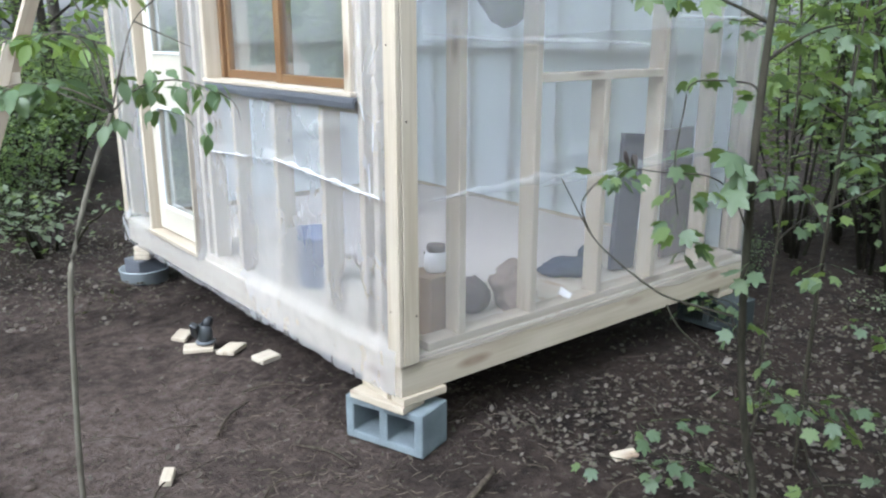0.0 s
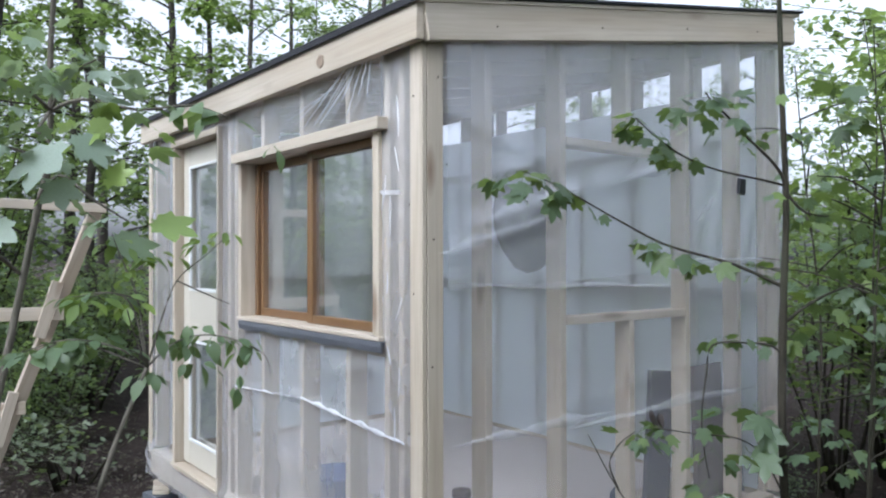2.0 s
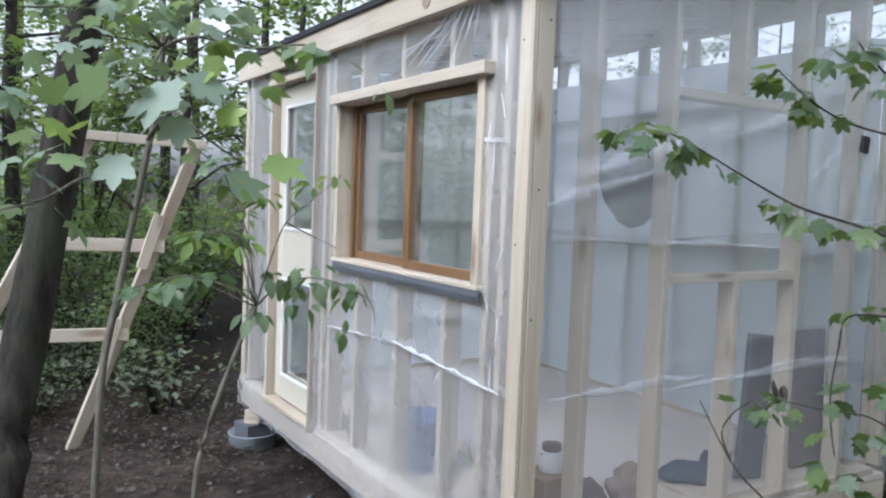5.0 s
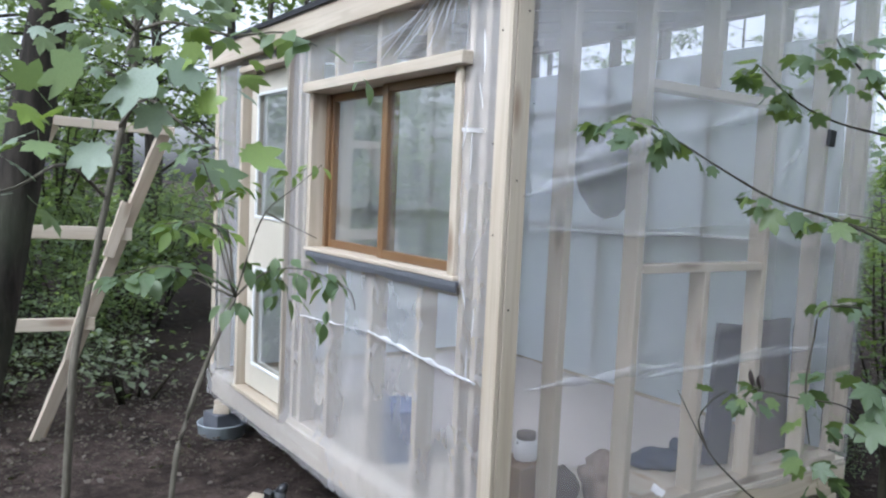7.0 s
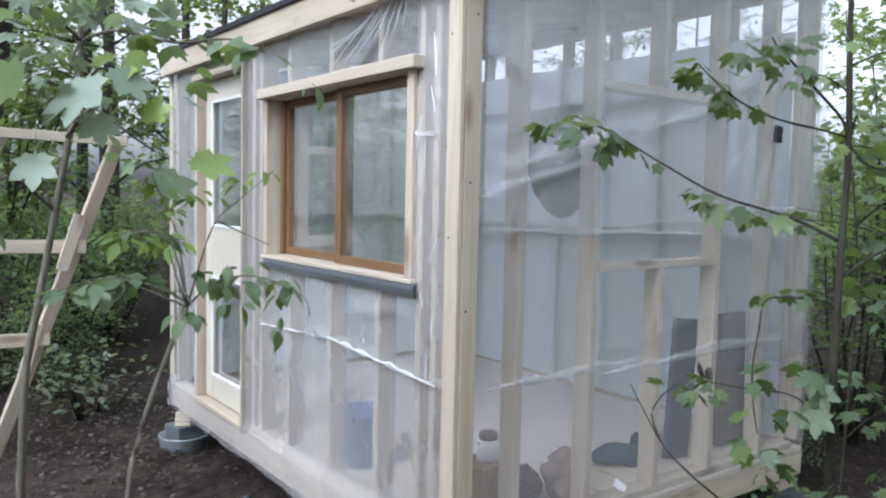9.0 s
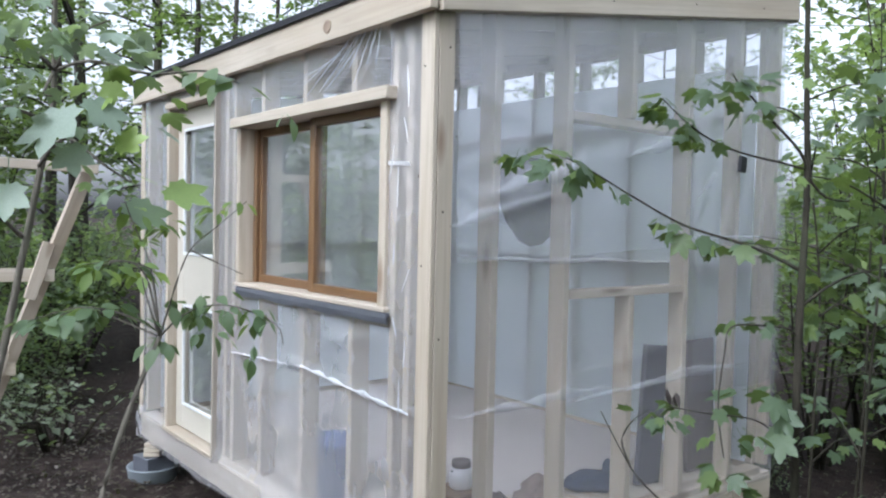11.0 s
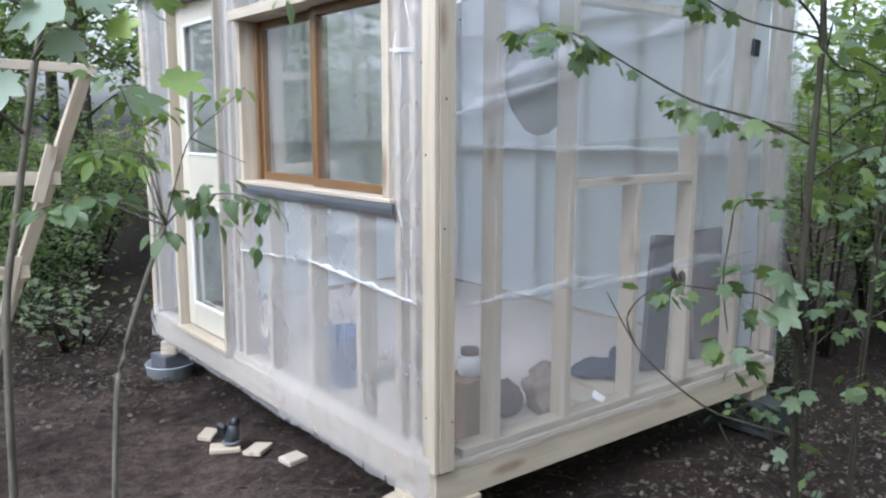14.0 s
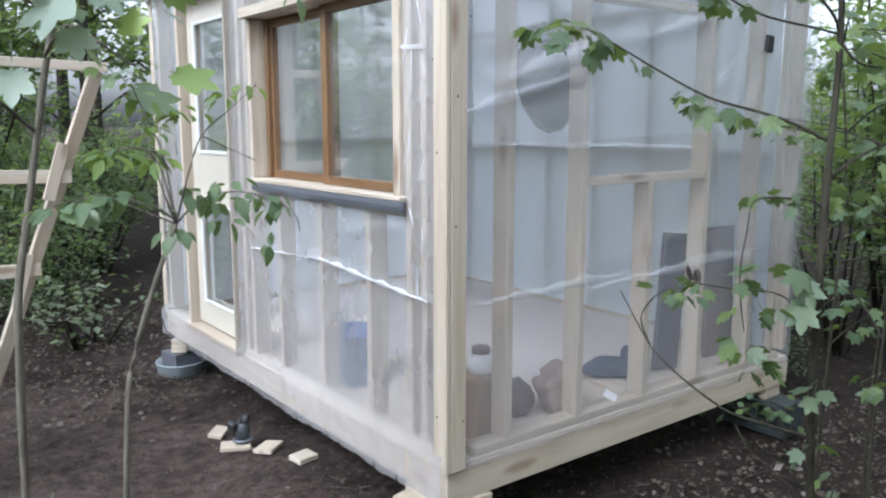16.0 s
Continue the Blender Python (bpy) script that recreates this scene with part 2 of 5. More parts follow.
LEAF_DRY = leaf_mat("dry_leaf", [(0.050, 0.038, 0.030), (0.10, 0.080, 0.066), (0.060, 0.046, 0.037), (0.115, 0.098, 0.084), (0.050, 0.038, 0.031), (0.070, 0.055, 0.045)], 0.15, rough=0.7)
TWIG_DRY = bark("dry_twig", (0.035, 0.026, 0.020), (0.095, 0.075, 0.058), 50.0)
STRAW = plain("dry_straw", (0.24, 0.195, 0.145), 0.85, scale=30)
BAG_BROWN = plain("brown_sacking", (0.26, 0.20, 0.165), 0.9, scale=9, bump=0.6)
BAG_BLUE = plain("dark_blue_cloth", (0.045, 0.06, 0.10), 0.8, scale=9, bump=0.4)
BLACK = plain("black_plastic", (0.010, 0.011, 0.014), 0.5, bump=0.1)
BUCKET = plain("blue_plastic", (0.07, 0.12, 0.26), 0.4, bump=0.05)
TUB = plain("grey_plastic", (0.26, 0.29, 0.31), 0.5, bump=0.1)
CHAIR_BLUE = plain("blue_grey_board", (0.085, 0.082, 0.105), 0.7, bump=0.2)
CHAIR = plain("grey_brown_board", (0.16, 0.13, 0.12), 0.7, bump=0.2)
DUST = plain("dust_sheet_cloth", (0.60, 0.545, 0.51), 0.8, vary=0.15, bump=0.3, dark=0.85)
SHEET = plain("white_sheet", (0.72, 0.71, 0.71), 0.7, vary=0.1, bump=0.3, dark=0.85)
CARD = plain("cardboard", (0.30, 0.21, 0.14), 0.85, bump=0.2)


# ---- mesh helpers ----
def mesh_from(name, verts, faces, smooth=False):
    me = bpy.data.meshes.new(name)
    me.from_pydata([tuple(v) for v in verts], [], faces)
    if smooth:
        me.polygons.foreach_set("use_smooth", [True] * len(me.polygons))
    me.update()
    return me


def from_bm(name, bm, smooth=False):
    me = bpy.data.meshes.new(name)
    bm.normal_update()
    bm.to_mesh(me)
    bm.free()
    if smooth:
        me.polygons.foreach_set("use_smooth", [True] * len(me.polygons))
    return me


def put(name, me, material, parent=None, label="", m=None):
    ob = new(name, me)
    if material is not None and not me.materials:
        me.materials.append(material)
    if parent is not None:
        ob.parent = parent
    if m is not None:
        ob.matrix_basis = m
    if label:
        ob["label"] = label
    return ob


def part(name, bm, material, parent, label="", smooth=False, m=None):
    return put(name, from_bm(name, bm, smooth), material, parent, label, m)


def base(name, m=None):
    ob = new(name)
    ob.empty_display_size = 0.1
    if m is not None:
        ob.matrix_basis = m
    return ob


def block_bm(sx, sy, sz, bevel=0.003, seg=1):
    bm = bmesh.new()
    bmesh.ops.create_cube(bm, size=1.0)
    bmesh.ops.scale(bm, vec=(sx, sy, sz), verts=bm.verts)
    if bevel:
        bmesh.ops.bevel(bm, geom=bm.edges[:], offset=bevel, segments=seg, affect="EDGES", profile=0.5)
    return bm


def board(name, p0, p1, wide, thick, side, material, parent, label="", bevel=0.003):
    """A board from p0 to p1 along its middle; side: the way its width runs."""
    p0, p1, side = Vector(p0), Vector(p1), Vector(side)
    x = (p1 - p0).normalized()
    z = x.cross(side).normalized()
    y = z.cross(x).normalized()
    m = Matrix((x, y, z)).transposed().to_4x4()
    m.translation = (p0 + p1) / 2
    return part(name, block_bm((p1 - p0).length, wide, thick, bevel), material, parent, label, m=m)


def tube(points, radii, sides=8, jitter=0.0, rng=None):
    """Verts and faces of a round tapering limb through points."""
    verts, faces = [], []
    pts = [Vector(p) for p in points]
    for i, p in enumerate(pts):
        d = (pts[min(i + 1, len(pts) - 1)] - pts[max(i - 1, 0)]).normalized()
        a = d.orthogonal().normalized() if abs(d.z) > 0.95 else d.cross(Vector((0, 0, 1))).normalized()
        b = d.cross(a)
        for s in range(sides):
            t = 2 * math.pi * s / sides
            r = radii[i] * (1 + (rng.uniform(-jitter, jitter) if rng else 0))
            verts.append(p + (a * math.cos(t) + b * math.sin(t)) * r)
    for i in range(len(pts) - 1):
        for s in range(sides):
            k = (s + 1) % sides
            faces.append((i * sides + s, i * sides + k, (i + 1) * sides + k, (i + 1) * sides + s))
    faces.append(tuple(range(sides))[::-1])
    faces.append(tuple((len(pts) - 1) * sides + s for s in range(sides)))
    return verts, faces


def smooth_path(points, step=4):
    """Catmull-Rom through points."""
    pts = [Vector(p) for p in points]
    out = []
    for i in range(len(pts) - 1):
        a, b, c, d = pts[max(i - 1, 0)], pts[i], pts[i + 1], pts[min(i + 2, len(pts) - 1)]
        for s in range(step):
            t = s / step
            out.append(0.5 * (2 * b + (c - a) * t + (2 * a - 5 * b + 4 * c - d) * t * t + (3 * b - a - 3 * c + d) * t ** 3))
    return out + [pts[-1]]


def limb(name, points, r0, r1, material, parent, label="", sides=8, rng=None):
    pts = smooth_path(points)
    n = len(pts)
    v, f = tube(pts, [r0 + (r1 - r0) * i / (n - 1) for i in range(n)], sides, 0.10, rng)
    return put(name, mesh_from(name, v, f, True), material, parent, label)


def revolve_bm(profile, sides=24, wobble=0.0, rng=None):
    """A turned shape from (radius, height) pairs."""
    bm = bmesh.new()
    rings = []
    for r, z in profile:
        ring = []
        for s in range(sides):
            t = 2 * math.pi * s / sides
            q = r * (1 + (wobble * noise.noise(Vector((math.cos(t) * 1.7, math.sin(t) * 1.7, z * 9))) if wobble else 0))
            ring.append(bm.verts.new((q * math.cos(t), q * math.sin(t), z)))
        rings.append(ring)
    for a, b in zip(rings, rings[1:]):
        for s in range(sides):
            k = (s + 1) % sides
            bm.faces.new((a[s], a[k], b[k], b[s]))
    bm.faces.new(rings[0][::-1])
    bm.faces.new(rings[-1])
    return bm


# ---- ground ----
def ground_z(x, y):
    far = max(0.0, math.hypot(x - 0.5, y - 1.0) - 6.0)
    z = 0.05 * noise.noise(Vector((x * 0.35, y * 0.35, 0.3))) + 0.012 * noise.noise(Vector((x * 3.1, y * 3.1, 2.3)))
    z += (0.016 * noise.noise(Vector((x * 7.0, y * 7.0, 4.1))) + 0.018 * abs(noise.noise(Vector((x * 14.0, y * 14.0, 6.1))))) if far < 3.0 else 0.0
    z += 0.22 * noise.noise(Vector((x * 0.09, y * 0.09, 5.1))) * min(1.0, far / 8.0) + 0.012 * far
    near = min(1.0, max(0.25, math.hypot(x, y - 0.2) / 1.2))
    return z * near - 0.012


def spread(n, reach):
    return [reach * math.copysign((math.exp(6.4 * abs(u)) - 1) / (math.exp(6.4) - 1), u) for u in np.linspace(-1, 1, n)]


def make_ground():
    xs, n = spread(285, 400.0), 285
    verts = [(x, y + 0.5, ground_z(x, y + 0.5) if math.hypot(x, y) < 60 else 0.5) for y in xs for x in xs]
    faces = [(j * n + i, j * n + i + 1, (j + 1) * n + i + 1, (j + 1) * n + i) for j in range(n - 1) for i in range(n - 1)]
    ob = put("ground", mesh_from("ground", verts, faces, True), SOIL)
    tagged(ob, "dark brown trodden forest soil under the hut", "ground", kind="structure")


make_ground()

# ---- the hut ----
# front wall (window and door): plane x = 0, y 0..LEN; side wall: plane y = 0, x 0..DEEP
LEN, DEEP = 3.27, 2.46
Z0, Z1 = 0.26, 0.40           # rim boards
TOP_LOW, SLOPE = 2.54, 0.161  # underside of the front fascia, rise of the roof along x


def roof_at(x):
    return TOP_LOW + SLOPE * x


hut = base("garden_hut")
tagged(hut, "unfinished timber stud hut wrapped in clear polythene sheeting on concrete blocks", "hut")

# floor frame
board("rim_board", (0.022, 0.04, 0.33), (0.022, LEN, 0.33), 0.14, 0.040, (0, 0, 1), PINE, hut, "pale pine rim board")
board("rim_board", (0.0, 0.020, 0.33), (DEEP, 0.020, 0.33), 0.14, 0.040, (0, 0, 1), PINE, hut, "pale pine rim board")
board("rim_board", (DEEP - 0.02, 0.042, 0.33), (DEEP - 0.02, LEN, 0.33), 0.14, 0.038, (0, 0, 1), PINE, hut)
board("rim_board", (0.044, LEN - 0.02, 0.33), (DEEP - 0.042, LEN - 0.02, 0.33), 0.14, 0.038, (0, 0, 1), PINE, hut)
for i in range(6):
    y = 0.5 + 0.45 * i
    board("joist", (0.045, y, 0.328), (DEEP - 0.042, y, 0.328), 0.132, 0.038, (0, 0, 1), PINE_IN, hut)
for i in range(3):
    w = (DEEP - 0.01) / 3
    board("floor_panel", (0.005 + w * (i + 0.5), 0.003, 0.410), (0.005 + w * (i + 0.5), LEN - 0.003, 0.410), w - 0.003, 0.018, (1, 0, 0), PLY, hut, "pale plywood floor")

FRONT_STUDS = (0.155, 0.56, 0.985, 1.42, 1.76, 1.86, 2.80, 3.16)
SIDE_STUDS = (0.32, 0.735, 1.16, 1.60, 2.04, 2.42)
S, DP = 0.038, 0.089
ZP = 0.457  # top of the sole plate


def stud(p, q, along):
    return board("stud", p, q, DP, S, along, PINE_IN, hut)


# plates
board("sole_plate", (0.005 + DP / 2, 0.095, 0.438), (0.005 + DP / 2, 1.90, 0.438), DP, S, (1, 0, 0), PINE_IN, hut)
board("sole_plate", (0.14, 0.005 + DP / 2, 0.438), (DEEP - 0.1, 0.005 + DP / 2, 0.438), DP, S, (0, 1, 0), PINE_IN, hut)
board("sole_plate", (DEEP - 0.05, 0.1, 0.438), (DEEP - 0.05, LEN - 0.1, 0.438), DP, S, (1, 0, 0), PINE_IN, hut)
board("sole_plate", (0.1, LEN - 0.05, 0.438), (DEEP - 0.1, LEN - 0.05, 0.438), DP, S, (0, 1, 0), PINE_IN, hut)
board("top_plate", (0.005 + DP / 2, 0.0, 2.60), (0.005 + DP / 2, LEN, 2.60), DP, S, (1, 0, 0), PINE_IN, hut)
board("top_plate", (DEEP - 0.05, 0.0, 2.92), (DEEP - 0.05, LEN, 2.92), DP, S, (1, 0, 0), PINE_IN, hut)
board("top_plate", (0.1, 0.005 + DP / 2, roof_at(0.1) + 0.035), (DEEP - 0.1, 0.005 + DP / 2, roof_at(DEEP - 0.1) + 0.035), DP, S, (0, 1, 0), PINE_IN, hut)
board("top_plate", (0.1, LEN - 0.05, roof_at(0.1) + 0.035), (DEEP - 0.1, LEN - 0.05, roof_at(DEEP - 0.1) + 0.035), DP, S, (0, 1, 0), PINE_IN, hut)

# front wall studs: full height beside the openings, cripples under and over the window
for y in FRONT_STUDS:
    if 0.3 < y < 1.7:
        stud((0.05, y, ZP), (0.05, y, 1.36), (1, 0, 0))
        stud((0.05, y, 2.30), (0.05, y, 2.58), (1, 0, 0))
    else:
        stud((0.05, y, ZP if y > 2.7 or y < 1.9 else 0.43), (0.05, y, 2.58), (1, 0, 0))
stud((0.05, 0.255, ZP), (0.05, 0.255, 2.58), (1, 0, 0))
board("window_sill_nog", (0.05, 0.285, 1.378), (0.05, 1.735, 1.378), DP, S, (1, 0, 0), PINE_IN, hut)
board("window_header", (0.05, 0.285, 2.30), (0.05, 1.735, 2.30), DP, S, (1, 0, 0), PINE_IN, hut)

# side wall studs, with the framed opening
for x in SIDE_STUDS:
    top = roof_at(x) + 0.015
    if x == 1.16:
        stud((x + 0.02, 0.05, ZP), (x + 0.02, 0.05, 1.462), (0, 1, 0))
        stud((x, 0.05, 2.275), (x, 0.05, top), (0, 1, 0))
    else:
        stud((x, 0.05, ZP), (x, 0.05, top), (0, 1, 0))
board("opening_sill_nog", (0.755, 0.05, 1.482), (1.58, 0.05, 1.482), DP, S, (0, 1, 0), PINE_IN, hut)
board("opening_header", (0.755, 0.05, 2.250), (1.58, 0.05, 2.250), DP, S, (0, 1, 0), PINE_IN, hut)

# back walls
for i in range(8):
    y = 0.08 + i * 0.444
    stud((DEEP - 0.05, y, ZP), (DEEP - 0.05, y, 2.90), (1, 0, 0))
board("back_rail", (DEEP - 0.05, 0.1, 1.56), (DEEP - 0.05, LEN - 0.1, 1.56), DP, S, (1, 0, 0), PINE_IN, hut)
board("back_rail", (DEEP - 0.05, 0.1, 2.42), (DEEP - 0.05, LEN - 0.1, 2.42), DP, S, (1, 0, 0), PINE_IN, hut)
for i in range(5):
    x = 0.06 + i * 0.56
    stud((x, LEN - 0.05, ZP), (x, LEN - 0.05, roof_at(x) + 0.015), (0, 1, 0))
board("back_rail", (0.1, LEN - 0.05, 1.60), (DEEP - 0.1, LEN - 0.05, 1.60), DP, S, (0, 1, 0), PINE_IN, hut)

# corner boards outside the sheet
CORNER = "pale pine corner board with dark knots"
board("corner_board", (-0.012, 0.016, Z1), (-0.012, 0.016, TOP_LOW + 0.02), 0.078, 0.022, (0, 1, 0), PINE, hut, CORNER)
board("corner_board", (0.038, -0.012, Z1), (0.038, -0.012, TOP_LOW + 0.02), 0.074, 0.022, (1, 0, 0), PINE, hut, CORNER)
board("corner_post", (0.05, 0.05, ZP - 0.03), (0.05, 0.05, TOP_LOW + 0.02), 0.09, 0.09, (1, 0, 0), PINE_IN, hut)
board("corner_board", (-0.006, LEN - 0.03, Z1), (-0.006, LEN - 0.03, TOP_LOW + 0.02), 0.06, 0.012, (0, 1, 0), PINE, hut, CORNER)

# roof: rafters, deck, felt, fascias
for i in range(8):
    y = 0.10 + i * 0.438
    board("rafter", (-0.015, y, roof_at(-0.015) + 0.080), (DEEP + 0.01, y, roof_at(DEEP) + 0.080), 0.088, 0.038, (0, 0, 1), PINE_IN, hut)
board("roof_deck", (-0.07, LEN / 2 - 0.02, roof_at(-0.07) + 0.146), (DEEP + 0.06, LEN / 2 - 0.02, roof_at(DEEP + 0.06) + 0.146), LEN + 0.11, 0.018, (0, 1, 0), PLY, hut, "plywood roof deck")
board("roof_felt", (-0.085, LEN / 2 - 0.02, roof_at(-0.085) + 0.163), (DEEP + 0.075, LEN / 2 - 0.02, roof_at(DEEP + 0.075) + 0.163), LEN + 0.14, 0.014, (0, 1, 0), FELT, hut, "black roofing felt")
board("felt_edge", (-0.082, -0.085, TOP_LOW + 0.140), (-0.082, LEN + 0.05, TOP_LOW + 0.140), 0.030, 0.005, (0, 0, 1), FELT, hut, "black felt drip edge")
FASCIA = "pale pine fascia board with a round knot"
board("fascia_board", (-0.052, -0.056, TOP_LOW + 0.066), (-0.052, LEN, TOP_LOW + 0.066), 0.138, 0.036, (0, 0, 1), PINE, hut, FASCIA)
board("fascia_board", (-0.032, -0.052, roof_at(-0.032) + 0.068), (DEEP + 0.01, -0.052, roof_at(DEEP + 0.01) + 0.068), 0.138, 0.036, (0, 0, 1), PINE, hut, FASCIA)
board("fascia_board", (DEEP + 0.03, -0.05, roof_at(DEEP) + 0.065), (DEEP + 0.03, LEN, roof_at(DEEP) + 0.065), 0.138, 0.036, (0, 0, 1), PINE, hut, FASCIA)
# the round knot on the front fascia
kn = revolve_bm([(0.030, 0.0), (0.030, 0.0035), (0.022, 0.005), (0.012, 0.003)], 18, 0.2)
part("knot", kn, wood("knot_wood", (0.27, 0.19, 0.12), (0.17, 0.11, 0.07), (0.12, 0.06, 0.03)), hut, "brown knot",
     m=pose(-0.0695, 0.66, TOP_LOW + 0.058, 0, -90, 0))


# polythene sheets
def lines(lo, hi, step, extra=()):
    n = max(2, int((hi - lo) / step))
    vals = sorted(set([round(lo + (hi - lo) * i / n, 4) for i in range(n + 1)] + [round(e, 4) for e in extra]))
    return vals


def sheet(name, us, vs, place, material, holes=(), label=""):
    """A wrapped sheet over a grid of us and vs; place(u, v) gives a point. holes: (u0, u1, v0, v1) cut out."""
    verts = [place(u, v) for v in vs for u in us]
    n, faces = len(us), []
    for j in range(len(vs) - 1):
        for i in range(n - 1):
            u, v = (us[i] + us[i + 1]) / 2, (vs[j] + vs[j + 1]) / 2
            if any(a < u < b and c < v < d for a, b, c, d in holes):
                continue
            faces.append((j * n + i, j * n + i + 1, (j + 1) * n + i + 1, (j + 1) * n + i))
    return put(name, mesh_from(name, verts, faces, True), material, hut, label)


def slack(u, v, studs, amount):
    """How far the sheet blows out between the studs, with small creases."""
    near = min(abs(u - s) for s in studs)
    belly = amount * min(1.0, near / 0.15)
    n = noise.noise(Vector((u * 2.3, v * 1.3, 1.7))) + 0.5 * noise.noise(Vector((u * 6, v * 3.1, 4.2)))
    return belly * (0.6 + 0.6 * n)


def crease(u, v, u0, v0, u1, v1, width, depth):
    """A sharp fold from (u0, v0) to (u1, v1)."""
    t = ((u - u0) * (u1 - u0) + (v - v0) * (v1 - v0)) / ((u1 - u0) ** 2 + (v1 - v0) ** 2)
    if t < -0.02 or t > 1.02:
        return 0.0
    d = math.hypot(u - u0 - t * (u1 - u0), v - v0 - t * (v1 - v0))
    return depth * max(0.0, 1 - d / width)


def front_place(u, v):
    out = slack(u, v, FRONT_STUDS + (0.262,), 0.010)
    out += crease(u, v, 0.08, 1.055, 1.05, 1.11, 0.03, 0.016) + crease(u, v, 1.0, 1.11, 1.75, 1.06, 0.03, 0.012)
    for a, b in ((0.29, 0.31), (0.31, 0.37), (0.33, 0.46), (0.36, 0.56), (0.46, 0.70), (0.62, 0.82), (0.80, 0.95)):
        out += crease(u, v, a, 2.53, b, 2.32, 0.016, 0.016)
    out += crease(u, v, 0.30, 1.30, 0.75, 1.26, 0.04, 0.010) + crease(u, v, 0.85, 1.20, 0.35, 1.33, 0.03, 0.008)
    if u < 0.30:
        out += 0.006 * abs(noise.noise(Vector((u * 17 + v * 3, v * 15 - u * 4, 3.7))))
    out += 0.004 * max(0.0, noise.noise(Vector((u * 9 + v * 6, v * 9 - u * 5, 6.6))))
    ledge = 0.425 + 0.012 * noise.noise(Vector((u * 3.1, 2.0, 7.0))) + 0.03 * max(0.0, 0.3 - u)
    if v < ledge + 0.07:
        k = min(1.0, (ledge + 0.07 - v) / 0.07)
        out += 0.024 * k * k * (3 - 2 * k) + 0.010 * k * abs(noise.noise(Vector((u * 7, v * 9, 8.8))))
        v += 0.020 * (k if v < 0.36 else 0.0) * noise.noise(Vector((u * 2.4, 0.5, 3.3))) + (0.008 * noise.noise(Vector((u * 19, 0.5, 3.3))) if v < 0.30 else 0.0)
    return (-0.001 - max(0.0, out), u, v)


sheet("polythene_sheet", lines(0.0, LEN, 0.018, (0.28, 1.67, 1.75, 1.935, 2.735)), lines(0.262, 2.60, 0.018, (1.42, 2.31, 0.42, 2.49)),
      front_place, FILM_FRONT, ((0.28, 1.67, 1.42, 2.31), (1.935, 2.735, 0.42, 2.49), (0.28, 1.75, 2.31, 2.61)), "milky clear polythene sheet with bright creases")


def upper_place(u, v):
    out = 0.004 + slack(u, v, (0.262, 0.56, 0.985, 1.42), 0.006)
    fan = math.atan2(2.62 - v, u - 0.20)
    out += 0.010 * max(0.0, math.sin(fan * 26.0)) * (1.0 if u < 0.9 else 0.35) * min(1.0, (u - 0.27) / 0.1)
    out += 0.008 * max(0.0, noise.noise(Vector((u * 5 + v * 9, v * 5 - u * 3, 2.0))))
    return (-0.002 - max(0.0, out), u, v)


sheet("upper_sheet", lines(0.27, 1.76, 0.012), lines(2.305, 2.60, 0.012), upper_place, film("polythene_upper", 0.17, 0.4, wrinkle=6.0, shine=0.12, crinkle=0.5), (), "clear tight polythene panel with fanned creases")


def side_place(u, v):
    out = slack(u, v, SIDE_STUDS + (0.05,), 0.010)
    out += crease(u, v, 0.1, 1.95, 1.55, 2.35, 0.03, 0.010) + crease(u, v, 0.15, 1.70, 1.2, 2.05, 0.03, 0.010)
    out += crease(u, v, 0.75, 1.02, 1.65, 1.10, 0.03, 0.012) + crease(u, v, 1.6, 1.74, 2.3, 1.74, 0.02, 0.010)
    top = roof_at(u) + 0.03
    low = 0.385 + 0.02 * noise.noise(Vector((u * 3.0, 7.0, 0.0)))
    z = low + (v - 0.29) * (top - low) / 2.30
    return (u, -0.001 - max(0.0, out), z)


sheet("polythene_sheet", lines(0.0, DEEP, 0.022), lines(0.29, 2.59, 0.025), side_place, FILM_SIDE, (), "clear polythene sheet over the studs")


def side_over(u, v):
    """A second sheet hung over the first: v runs from its lower edge to its upper one."""
    low = 1.630 + 0.035 * u + 0.012 * noise.noise(Vector((u * 2.2, 3.0, 1.0)))
    high = roof_at(u) + 0.02
    z = low + (high - low) * v
    out = 0.026 + slack(u, z, SIDE_STUDS + (0.05,), 0.010) + 0.006 * abs(noise.noise(Vector((u * 3, z * 2, 9))))
    out += crease(u, z, 0.06, 1.77, 0.70, 1.93, 0.05, 0.014) + crease(u, z, 0.18, 1.86, 0.80, 2.04, 0.06, 0.016)
    out += crease(u, z, 0.95, 2.06, 1.60, 2.24, 0.06, 0.014) + crease(u, z, 0.10, 2.30, 0.55, 2.16, 0.05, 0.010)
    if u > 1.60:
        out += 0.020 * abs(noise.noise(Vector((u * 9 - z * 2.5, z * 1.6, 4.4)))) + 0.010 * abs(noise.noise(Vector((u * 5 + z * 4, z * 3, 1.4))))
    return (u, -0.001 - out, z)


FILM_OVER = film("polythene_over", 0.15, 0.35, (0.93, 0.94, 1.0), 4.0, shine=0.08, rough=0.25)
sheet("overlapping_sheet", lines(0.09, DEEP - 0.005, 0.020), lines(0.0, 1.0, 0.02), side_over, FILM_OVER, (), "second hazy layer of polythene with a straight lower edge")


def end_over(u, v):
    z = 0.95 + 0.02 * noise.noise(Vector((u * 3, 1, 7))) + (1.72 - 0.95) * v
    out = 0.020 + 0.016 * abs(noise.noise(Vector((u * 8 - z * 2.0, z * 1.3, 2.4))))
    return (u, -0.001 - out, z)


